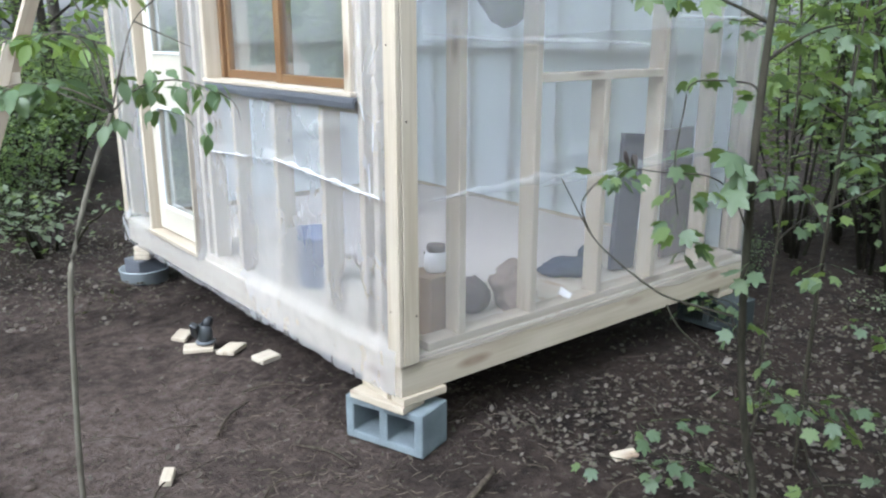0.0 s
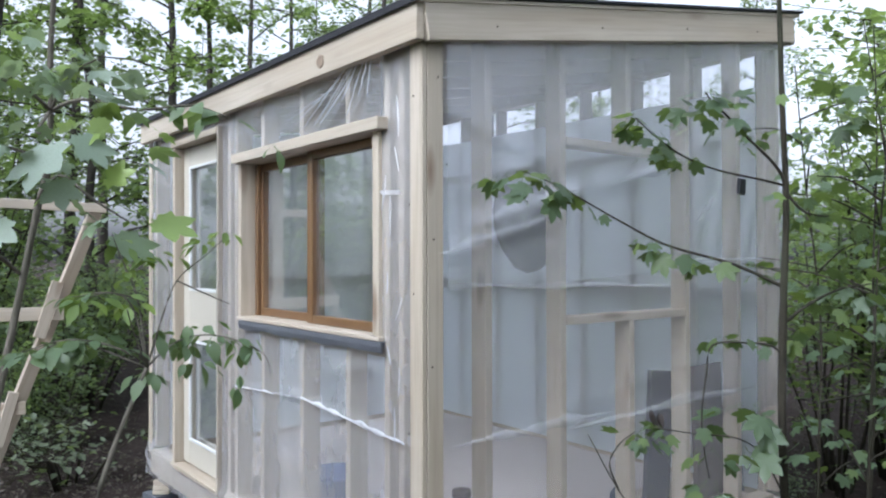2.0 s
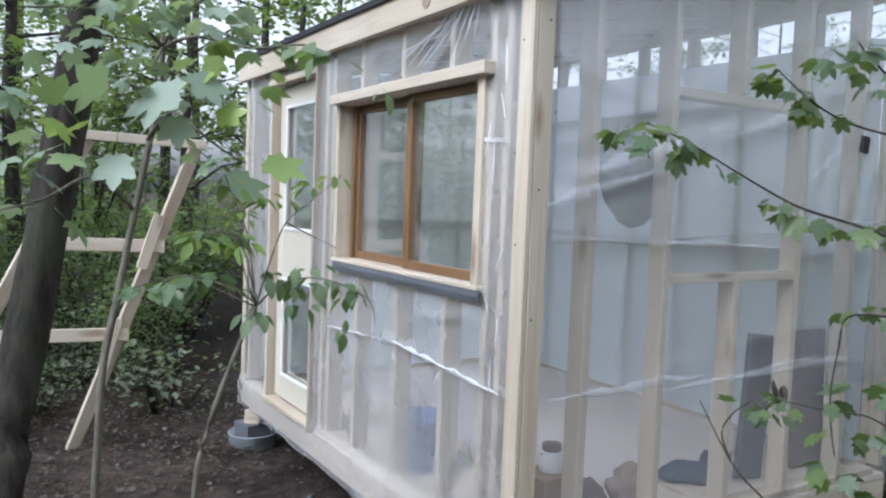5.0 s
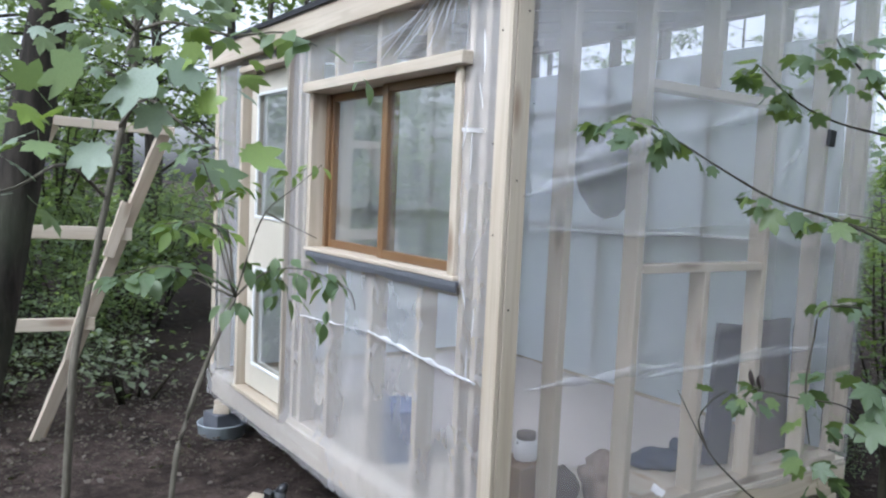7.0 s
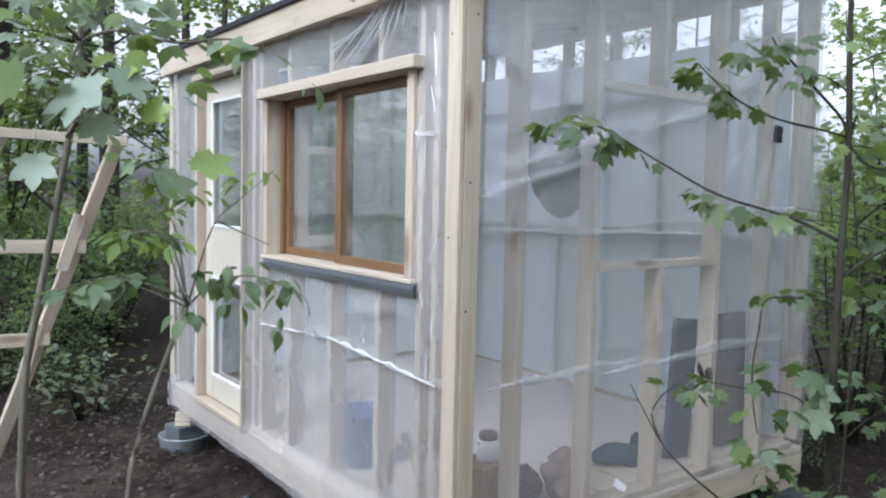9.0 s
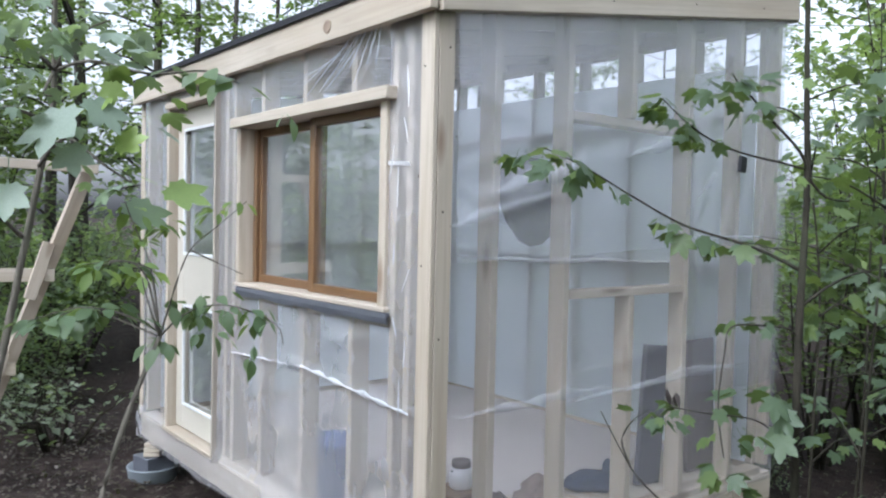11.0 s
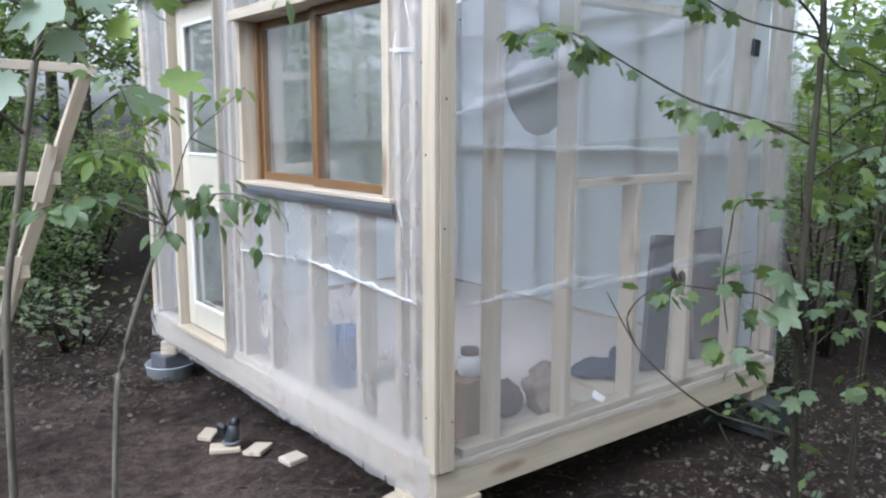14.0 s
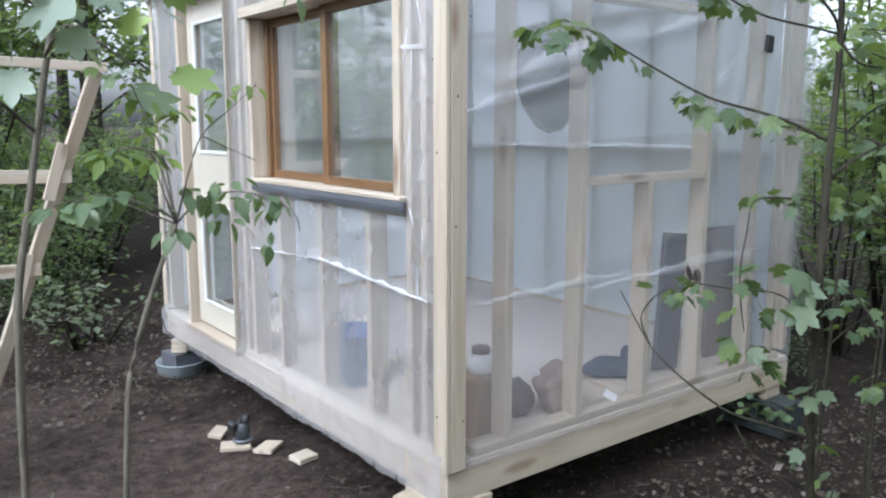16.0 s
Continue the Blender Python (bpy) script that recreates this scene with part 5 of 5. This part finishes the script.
    board("cleat", p + Vector((-0.09, -0.05, -0.18)), p + Vector((0.0, -0.06, 0.16)), 0.065, 0.024, (1, 0, 0), PINE, l, "nailed cleat")


ladder()


# ---- trees ----
def tree_meshes(seed, height, r0, leaf_count, leaf_size, first, spread_out, lean=0.4):
    """Trunk with limbs, and a loose crown: two meshes."""
    rng = random.Random(seed)
    lx, ly = rng.uniform(-lean, lean), rng.uniform(-lean, lean)
    pts = [Vector((lx * (k / 7) ** 1.5 + rng.uniform(-0.06, 0.06), ly * (k / 7) ** 1.5 + rng.uniform(-0.06, 0.06), height * k / 7 - 0.1)) for k in range(8)]
    axis = smooth_path(pts, 4)
    n = len(axis)
    v, f = tube(axis, [r0 * (1.25 if i == 0 else 1) * (1 - 0.85 * i / (n - 1)) for i in range(n)], 9, 0.08, rng)
    verts, faces, twigs = list(v), list(f), []
    for k in range(22):
        h = first + (1 - first) * (k + rng.random()) / 22
        p = axis[min(n - 1, int(h * (n - 1)))]
        a = rng.uniform(0, 2 * math.pi)
        L = spread_out * rng.uniform(0.5, 1.1) * (1.15 - 0.7 * h)
        d = Vector((math.cos(a), math.sin(a), rng.uniform(-0.1, 0.6)))
        line = [p, p + d * L * 0.4 + Vector((0, 0, 0.05 * L)), p + d * L * 0.75 + Vector((rng.uniform(-0.15, 0.15), rng.uniform(-0.15, 0.15), 0)), p + d * L + Vector((0, 0, -0.08 * L))]
        rr = r0 * 0.30 * (1.1 - 0.7 * h)
        v, f = tube(line, [rr, rr * 0.7, rr * 0.45, rr * 0.15], 5)
        o = len(verts)
        verts += v
        faces += [tuple(i + o for i in q) for q in f]
        for s in range(7):
            q = line[1].lerp(line[3], s / 6)
            e = q + Vector((rng.gauss(0, 0.28), rng.gauss(0, 0.28), rng.gauss(0, 0.2))) * min(1.0, L)
            v, f = tube([q, q.lerp(e, 0.5) + Vector((0, 0, 0.03)), e], [0.008, 0.006, 0.003], 3)
            o = len(verts)
            verts += v
            faces += [tuple(i + o for i in g) for g in f]
            twigs.append((q, e))
    lv, lf = [], []
    for _ in range(leaf_count):
        q, e = rng.choice(twigs)
        p = q.lerp(e, rng.uniform(0.2, 1.15)) + Vector((rng.gauss(0, 0.09), rng.gauss(0, 0.09), rng.gauss(0, 0.07)))
        add_leaf(lv, lf, p, leaf_size * rng.uniform(0.6, 1.3), rng)
    return mesh_from("trunk", verts, faces, True), mesh_from("crown", lv, lf)


def add_leaf(lv, lf, p, s, rng):
    """A small folded leaf, lying mostly flat and drooping."""
    a = rng.uniform(0, 2 * math.pi)
    y = Vector((math.cos(a), math.sin(a), rng.uniform(-0.9, 0.3))).normalized()
    x = y.cross(Vector((rng.uniform(-0.5, 0.5), rng.uniform(-0.5, 0.5), 1))).normalized()
    up = x.cross(y)
    o = len(lv)
    lv += [p, p + y * s * 0.45 + x * s * 0.34 + up * s * 0.08, p + y * s, p + y * s * 0.45 - x * s * 0.34 + up * s * 0.08]
    lf += [(o, o + 1, o + 2), (o, o + 2, o + 3)]


def shrub_meshes(seed, height, wide, leaf_count, leaf_size):
    rng = random.Random(seed)
    verts, faces, tips = [], [], []
    for k in range(9):
        a = rng.uniform(0, 2 * math.pi)
        r = wide * rng.uniform(0.2, 1.0)
        top = Vector((math.cos(a) * r, math.sin(a) * r, height * rng.uniform(0.55, 1.0)))
        foot = Vector((math.cos(a) * 0.1, math.sin(a) * 0.1, -0.08))
        mids = [foot, foot.lerp(top, 0.4) + Vector((rng.uniform(-0.1, 0.1), rng.uniform(-0.1, 0.1), 0.12)), foot.lerp(top, 0.75), top]
        v, f = tube(mids, [0.018, 0.013, 0.008, 0.003], 5)
        o = len(verts)
        verts += v
        faces += [tuple(i + o for i in q) for q in f]
        for s in range(8):
            q = mids[1].lerp(top, s / 7)
            e = q + Vector((rng.gauss(0, 0.25), rng.gauss(0, 0.25), rng.gauss(0.02, 0.16))) * wide
            v, f = tube([q, e], [0.005, 0.002], 3)
            o = len(verts)
            verts += v
            faces += [tuple(i + o for i in g) for g in f]
            tips.append((q, e))
    lv, lf = [], []
    for _ in range(leaf_count):
        q, e = rng.choice(tips)
        p = q.lerp(e, rng.uniform(0.1, 1.2)) + Vector((rng.gauss(0, 0.07), rng.gauss(0, 0.07), rng.gauss(0, 0.06)))
        p.z = max(p.z, 0.05)
        add_leaf(lv, lf, p, leaf_size * rng.uniform(0.6, 1.3), rng)
    return mesh_from("stem_tangle", verts, faces, True), mesh_from("foliage", lv, lf)


TREES = [(*tree_meshes(s, h, r, c, 0.12, fi, sp), lf) for s, h, r, c, fi, sp, lf in (
    (101, 10.0, 0.11, 3000, 0.22, 2.4, LEAF_TREE), (102, 11.5, 0.14, 2900, 0.28, 2.6, LEAF_TREE),
    (103, 8.0, 0.07, 3200, 0.18, 1.8, LEAF_LIGHT), (104, 9.0, 0.09, 2800, 0.18, 2.2, LEAF_DARK))]
SHRUBS = [(*shrub_meshes(s, h, w, c, ls), lf) for s, h, w, c, ls, lf in (
    (201, 2.4, 1.0, 1900, 0.075, LEAF_DARK), (202, 1.7, 0.9, 1600, 0.075, LEAF_TREE), (203, 3.0, 1.1, 2100, 0.08, LEAF_LIGHT), (204, 1.0, 0.7, 800, 0.06, LEAF_DARK), (205, 0.50, 0.70, 190, 0.085, LEAF_HERB))]
for tm, cm, lf in TREES:
    tm.materials.append(BARK_DARK)
    cm.materials.append(lf)
for tm, cm, lf in SHRUBS:
    tm.materials.append(BARK_TWIG)
    cm.materials.append(lf)
TREE_LABEL = ("forest tree with dark bark and dense green leaves", "tall forest tree with dark bark and green leaves",
              "slim forest tree with bright young leaves", "dark evergreen forest tree with small leaves")
SHRUB_LABEL = ("dark evergreen shrub with small glossy leaves", "green woodland shrub with many thin stems", "bright green woodland shrub with young leaves", "low dark woodland shrub near the ground", "low grey-green undergrowth plant with spreading leaves")


def plant_tree(k, x, y, turn, size):
    t = base("tree", pose(x, y, ground_z(x, y), 0, 0, turn) @ Matrix.Scale(size, 4))
    tagged(t, TREE_LABEL[k], "tree", "forest trees")
    put("trunk", TREES[k][0], None, t)
    put("crown", TREES[k][1], None, t)


def plant_shrub(k, x, y, turn, size):
    t = base("shrub", pose(x, y, ground_z(x, y), 0, 0, turn) @ Matrix.Scale(size, 4))
    tagged(t, SHRUB_LABEL[k], "shrub", "woodland shrubs")
    put("stem_tangle", SHRUBS[k][0], None, t)
    put("foliage", SHRUBS[k][1], None, t)


def scatter(count, lo, hi, gap, seed, plant, kinds, sizes, clear):
    """Plants strewn over a ring round the clearing, none closer than gap."""
    rng, done = random.Random(seed), []
    for _ in range(count * 30):
        if len(done) >= count:
            break
        a, r = rng.uniform(0, 2 * math.pi), math.sqrt(rng.uniform(lo * lo, hi * hi))
        x, y = 0.5 + r * math.cos(a), 0.8 + r * math.sin(a)
        if clear(x, y) or any((x - u) ** 2 + (y - w) ** 2 < gap * gap for u, w in done):
            continue
        done.append((x, y))
        plant(rng.choice(kinds), x, y, rng.uniform(0, 360), rng.uniform(*sizes))


def behind_hut(x, y):
    """The hidden wood behind the hut, cleared so more sky lights its back walls."""
    return 0.50 * (x + 1.7) < y + 2.3 < 2.1 * (x + 1.7) and math.hypot(x + 1.7, y + 2.3) < 15.0


def glade(x, y):
    behind = -(x + 1.7) * 0.64 - (y + 2.2) * 0.77
    open_sky = (y > 8.0 and -6 < x < 9 and math.sin(x * 12.9 + y * 7.3) > -0.35) or (x > 3.0 and -6 < y < 6 and math.hypot(x, y) < 15.0) or (x > 7.0 and -5 < y < 8 and math.sin(x * 9.1 + y * 5.3) > -0.3)
    return open_sky or behind_hut(x, y) or (-4.2 < x < 3.8 and -5.0 < y < 4.9) or (behind > -1.0 and math.hypot(x + 1.7, y + 2.2) < 12.0)


def glade_low(x, y):
    behind = -(x + 1.7) * 0.64 - (y + 2.2) * 0.77
    open_sky = y > 5.0 and -5 < x < 5 and math.sin(x * 11.9 + y * 6.3) > -0.2
    return open_sky or behind_hut(x, y) or (-3.6 < x < 3.0 and -4.6 < y < 6.4) or (behind > -1.0 and math.hypot(x + 1.7, y + 2.2) < 8.0)


scatter(40, 5.0, 22.0, 2.0, 7, plant_tree, (0, 1, 2, 3, 0, 3), (0.8, 1.25), glade)
scatter(52, 4.2, 13.0, 1.1, 9, plant_shrub, (0, 0, 1, 2, 3), (0.7, 1.25), glade_low)

rng = random.Random(31)
for _ in range(13):
    plant_shrub(rng.choice((1, 1, 2, 2)), rng.uniform(-4.6, 1.5), rng.uniform(6.2, 9.5), rng.uniform(0, 360), rng.uniform(0.75, 1.2))
for _ in range(16):
    plant_shrub(rng.choice((1, 2, 3, 2)), rng.uniform(3.6, 9.0), rng.uniform(-3.2, 1.2), rng.uniform(0, 360), rng.uniform(0.55, 0.95))
for _ in range(9):
    plant_shrub(rng.choice((1, 3, 3)), rng.uniform(-3.6, -0.2), rng.uniform(4.4, 5.8), rng.uniform(0, 360), rng.uniform(0.4, 0.7))
for k, x, y in ((2, -2.6, 6.9), (0, -1.2, 8.4), (2, 0.9, 8.6), (0, 2.3, 9.8), (2, -0.4, 10.4), (0, -1.9, 12.2), (2, 0.3, 12.6), (1, -0.9, 15.0), (2, 1.9, 7.6), (0, 5.4, 14.2), (1, 1.6, 13.6), (0, 7.2, 15.8), (2, 11.0, 2.9), (2, 8.6, 0.9), (2, 9.6, -2.2), (2, 7.4, -5.3)):
    plant_tree(k, x, y, rng.uniform(0, 360), rng.uniform(0.85, 1.1))

for _ in range(30):
    plant_shrub(4, rng.uniform(-3.6, 0.2), rng.uniform(3.9, 8.2), rng.uniform(0, 360), rng.uniform(0.4, 0.95))
for _ in range(14):
    plant_shrub(4, rng.uniform(2.9, 6.5), rng.uniform(-3.0, -0.4), rng.uniform(0, 360), rng.uniform(0.18, 0.36))
for i in range(7):
    plant_shrub(3, 3.15 + rng.uniform(0, 0.4), 0.5 + 0.55 * i, rng.uniform(0, 360), rng.uniform(0.30, 0.45))
for i in range(5):
    plant_shrub(3, 0.5 + 0.55 * i, 4.05 + rng.uniform(0, 0.3), rng.uniform(0, 360), rng.uniform(0.30, 0.45))

# trees and shrubs added unseen behind the camera to dim light on the hut
for k, x, y in ((0, -5.6, -4.2), (2, -7.4, -1.6), (1, -6.2, -7.6), (2, -3.4, -7.4), (0, -1.2, -8.6), (2, 1.2, -6.4), (1, -9.2, -4.8), (3, -8.0, 1.2), (2, 3.2, -7.2), (0, -4.4, -9.8)):
    plant_tree(k, x, y, rng.uniform(0, 360), rng.uniform(0.85, 1.1))
for k, x, y in ((2, -5.2, -3.0), (1, -4.6, -5.4), (2, -2.6, -6.0), (0, -0.6, -6.2), (1, -6.2, -0.6), (2, 1.4, -5.2), (1, -5.6, -6.8), (2, -6.8, -3.4), (0, -1.8, -7.4)):
    plant_shrub(k, x, y, rng.uniform(0, 360), rng.uniform(0.8, 1.2))
for k, x, y, size in ((1, 0.5, -3.2, 0.8), (2, 1.7, -2.5, 0.7), (1, 2.8, -2.4, 0.9), (2, 0.9, -4.3, 1.0), (1, 2.2, -3.6, 1.0), (2, -0.6, -4.6, 0.9)):
    plant_shrub(k, x, y, rng.uniform(0, 360), size)
for x, y in ((4.6, -1.6), (5.4, -0.5), (6.2, -2.4), (5.0, 0.5), (7.2, -0.9), (6.6, 0.9), (8.2, -2.2), (4.2, -2.9), (3.9, -0.4)):
    plant_shrub(2, x, y, rng.uniform(0, 360), rng.uniform(1.0, 1.5))

# the dark leaning trunk before the ladder
rng = random.Random(77)
big = base("leaning_tree")
tagged(big, "dark-barked leaning tree trunk beside the ladder", "tree")
limb("trunk", [(-1.66, 1.72, -0.1), (-1.57, 1.81, 0.41), (-1.50, 1.93, 0.86), (-1.38, 2.01, 1.53), (-1.27, 1.98, 2.23), (-1.20, 1.9, 2.8), (-1.05, 1.95, 4.2), (-0.95, 2.1, 6.0)], 0.112, 0.075, BARK_BLACK, big, "dark rough bark", 14, rng)
limb("limb", [(-1.15, 1.93, 3.2), (-1.5, 2.2, 3.7), (-2.0, 2.5, 4.3)], 0.035, 0.012, BARK_BLACK, big, "", 7, rng)
limb("limb", [(-1.08, 1.94, 3.8), (-0.7, 2.4, 4.3), (-0.4, 2.9, 4.7)], 0.032, 0.010, BARK_BLACK, big, "", 7, rng)
put("crown", TREES[0][1], None, big, "loose green crown high overhead", pose(-1.2, 1.9, 2.2, 0, 0, 60) @ Matrix.Scale(0.75, 4))


# ---- far undergrowth, closing the view between the trunks ----
def far_woods():
    rng = random.Random(88)
    lv, lf = [], []
    for _ in range(420):
        a, r = rng.uniform(0, 2 * math.pi), rng.uniform(13.0, 30.0)
        x, y = r * math.cos(a), r * math.sin(a)
        g, h, w = ground_z(x, y), rng.uniform(0.9, 2.9), rng.uniform(0.8, 1.9)
        for _ in range(130):
            b, q = rng.uniform(0, 2 * math.pi), w * math.sqrt(rng.random())
            z = h * rng.random() * (1.15 - 0.6 * q / w)
            add_leaf(lv, lf, Vector((x + q * math.cos(b), y + q * math.sin(b), g + z)), rng.uniform(0.14, 0.30), rng)
    tagged(put("far_woods", mesh_from("far_woods", lv, lf), LEAF_TREE), "dense green undergrowth far off between the trees", "undergrowth", kind="stuff")


far_woods()


# ---- litter on the ground ----
def litter():
    rng = random.Random(5)
    lv, lf = [], []
    for _ in range(34000):
        a, r = rng.uniform(0, 2 * math.pi), 9.0 * rng.random() ** 0.75
        x, y = 0.3 + r * math.cos(a), 0.3 + r * math.sin(a)
        bare = -2.2 < x < 0.15 and -1.2 < y < 2.6
        if bare and rng.random() < 0.45:
            continue
        s = rng.choice((0.009, 0.013, 0.018, 0.024, 0.036)) * rng.uniform(0.7, 1.3)
        p = Vector((x, y, ground_z(x, y) + rng.uniform(0.004, 0.016)))
        d = Vector((rng.uniform(-1, 1), rng.uniform(-1, 1), rng.uniform(-0.25, 0.35))).normalized()
        e = d.cross(Vector((rng.uniform(-0.4, 0.4), rng.uniform(-0.4, 0.4), 1))).normalized()
        o = len(lv)
        lv += [p, p + d * s * 0.5 + e * s * 0.35, p + d * s, p + d * s * 0.5 - e * s * 0.35]
        lf += [(o, o + 1, o + 2), (o, o + 2, o + 3)]
    for _ in range(8500):
        if rng.random() < 0.6:
            x, y = rng.uniform(-3.2, 0.3), rng.uniform(2.4, 7.5)
        else:
            x, y = rng.uniform(0.6, 5.5), rng.uniform(-3.0, -0.1)
        s = rng.choice((0.012, 0.018, 0.024, 0.03, 0.045)) * rng.uniform(0.7, 1.3)
        p = Vector((x, y, ground_z(x, y) + rng.uniform(0.006, 0.024)))
        d = Vector((rng.uniform(-1, 1), rng.uniform(-1, 1), rng.uniform(-0.35, 0.45))).normalized()
        e = d.cross(Vector((rng.uniform(-0.6, 0.6), rng.uniform(-0.6, 0.6), 1))).normalized()
        o = len(lv)
        lv += [p, p + d * s * 0.5 + e * s * 0.35, p + d * s, p + d * s * 0.5 - e * s * 0.35]
        lf += [(o, o + 1, o + 2), (o, o + 2, o + 3)]
    tagged(put("leaf_litter", mesh_from("leaf_litter", lv, lf), LEAF_DEAD), "brown and grey fallen leaves over the soil", "leaf litter", kind="stuff")
    tv, tf = [], []
    for _ in range(620):
        a, r = rng.uniform(0, 2 * math.pi), 6.0 * rng.random() ** 0.7
        x, y = -0.2 + r * math.cos(a), 0.0 + r * math.sin(a)
        L, h, bend = rng.uniform(0.05, 0.24), rng.uniform(0, math.pi), rng.gauss(0, 0.16)
        q = [Vector((x + L * s * math.cos(h + bend * s), y + L * s * math.sin(h + bend * s), 0)) for s in (0, 0.35, 0.7, 1.0)]
        for k in q:
            k.z = ground_z(k.x, k.y) + 0.006
        rr = rng.uniform(0.0014, 0.0036)
        v, f = tube(q, [rr, rr, rr * 0.8, rr * 0.5], 5)
        o = len(tv)
        tv += v
        tf += [tuple(i + o for i in g) for g in f]
    tagged(put("twigs", mesh_from("twigs", tv, tf, True), TWIG_DRY), "thin dry twigs scattered over the soil", "twigs", kind="stuff")
    tv, tf = [], []
    for n in range(620):
        x, y = (rng.gauss(-0.15, 0.40), rng.gauss(0.15, 0.40)) if n < 430 else (rng.gauss(-0.8, 0.9), rng.gauss(0.5, 0.9))
        L, h, bend = rng.uniform(0.012, 0.075), rng.uniform(0, math.pi), rng.gauss(0, 0.10)
        q = [Vector((x + L * s * math.cos(h + bend * s), y + L * s * math.sin(h + bend * s), 0)) for s in (0, 0.5, 1.0)]
        for k in q:
            k.z = ground_z(k.x, k.y) + rng.uniform(0.003, 0.016)
        rr = rng.uniform(0.0005, 0.0013)
        v, f = tube(q, [rr, rr, rr * 0.6], 4)
        o = len(tv)
        tv += v
        tf += [tuple(i + o for i in g) for g in f]
    tagged(put("straw", mesh_from("straw", tv, tf, True), STRAW), "short pale straw and bark shreds on the soil", "straw", kind="stuff")
    lv, lf = [], []
    for n in range(9500):
        if n < 3600:
            x, y = 0.55 + 4.6 * rng.random() ** 1.4, rng.uniform(-2.2, 0.0)
        elif n < 6600:
            x, y = rng.uniform(-3.4, 0.2), 2.6 + 4.5 * rng.random()
        else:
            x, y = rng.gauss(-1.3, 0.9), rng.gauss(0.4, 0.9)
        s = rng.uniform(0.010, 0.048) if n < 6600 else rng.uniform(0.005, 0.018)
        add_leaf(lv, lf, Vector((x, y, ground_z(x, y) + rng.uniform(0.006, 0.026))), s, rng)
    tagged(put("dry_leaf_litter", mesh_from("dry_leaf_litter", lv, lf), LEAF_DRY), "curled grey and tan dead leaves under the saplings", "leaf litter", kind="stuff")


litter()


def lay(name, sx, sy, sz, x, y, turn, label, category, tilt=0.0, group="", mat=PINE):
    ob = part(name, block_bm(sx, sy, sz, 0.004), mat, None, m=pose(x, y, ground_z(x, y) + sz / 2 + 0.004, tilt, 0, turn))
    return tagged(ob, label, category, group)


OFF = "pale pine offcut lying on the soil"
lay("wood_offcut", 0.16, 0.09, 0.026, -0.19, 1.62, -25, OFF, "offcut", 3, "offcuts by the wall")
lay("wood_offcut", 0.14, 0.11, 0.026, -0.055, 1.50, 35, OFF, "offcut", -6, "offcuts by the wall")
lay("wood_offcut", 0.12, 0.10, 0.028, 0.03, 1.26, 10, OFF, "offcut", 2, "offcuts by the wall")
lay("wood_offcut", 0.14, 0.08, 0.024, -0.19, 1.86, 50, OFF, "offcut", 8, "offcuts by the wall")
lay("wood_offcut", 0.10, 0.045, 0.03, -0.80, 0.44, 60, OFF, "offcut", 4)
lay("wood_offcut", 0.11, 0.05, 0.02, 0.71, -0.56, -20, OFF, "offcut", 6)
tool = base("power_drill", pose(-0.15, 1.62, 0.030, 0, 0, 20))
tagged(tool, "small black and grey power drill resting on the offcuts", "drill")
part("body", revolve_bm([(0.02, 0), (0.038, 0.01), (0.042, 0.06), (0.036, 0.10), (0.02, 0.105)], 16), plain("tool_grey", (0.05, 0.055, 0.06), 0.5), tool, "", True)
part("foot", revolve_bm([(0.05, 0), (0.055, 0.006), (0.05, 0.014), (0.02, 0.016)], 20), MEMBRANE, tool, "grey round foot", True)
part("chuck", revolve_bm([(0.028, 0), (0.028, 0.04), (0.014, 0.07)], 14), BLACK, tool, "", True, pose(0, 0, 0.085, 25, 20, 0))
part("grip", block_bm(0.035, 0.05, 0.12, 0.01, 2), BLACK, tool, "", False, pose(-0.04, 0.03, 0.075, 25, -30, 0))
rng = random.Random(19)
for k in range(34):
    a, r = rng.uniform(0, 2 * math.pi), 2.6 * math.sqrt(rng.random())
    x, y = -0.6 + r * math.cos(a), 0.2 + r * math.sin(a)
    if x > -0.1 and y > -0.1:
        x, y = x - 1.6, y - 0.6
    cl = lump_bm(rng.uniform(0.012, 0.035), rng.uniform(0.010, 0.028), rng.uniform(0.010, 0.024), rng.uniform(0, 50), 0.5, 12)
    ob = part("soil_clod", cl, CLOD, None, "", True, pose(x, y, ground_z(x, y) - 0.003, 0, 0, rng.uniform(0, 360)))
    tagged(ob, "small crumbly clod of brown earth on the soil", "clod", "clods")
for pts in (((-0.95, 0.20, 0.012), (-0.88, 0.34, 0.02), (-0.80, 0.42, 0.012)), ((-0.60, 0.05, 0.01), (-0.50, 0.12, 0.02), (-0.36, 0.10, 0.012)), ((-0.30, 0.35, 0.01), (-0.22, 0.20, 0.018), (-0.20, 0.05, 0.01)), ((0.35, -0.75, 0.01), (0.50, -0.70, 0.02), (0.66, -0.74, 0.012)), ((-0.25, 0.95, 0.01), (-0.10, 0.92, 0.02), (0.05, 0.80, 0.012))):
    st = limb("fallen_stick", pts, 0.006, 0.003, TWIG_DRY, None)
    tagged(st, "thin brown stick lying on the soil", "stick", "sticks")
st = limb("fallen_stick", [(-0.10, -0.46, 0.012), (0.05, -0.40, 0.022), (0.20, -0.33, 0.018)], 0.014, 0.010, TWIG_DRY, None)
tagged(st, "short brown stick lying on the soil", "stick", "sticks")
st = limb("fallen_stick", [(-0.52, 0.62, 0.01), (-0.42, 0.74, 0.02), (-0.28, 0.83, 0.012)], 0.008, 0.004, TWIG_DRY, None)
tagged(st, "thin brown stick lying on the soil", "stick", "sticks")
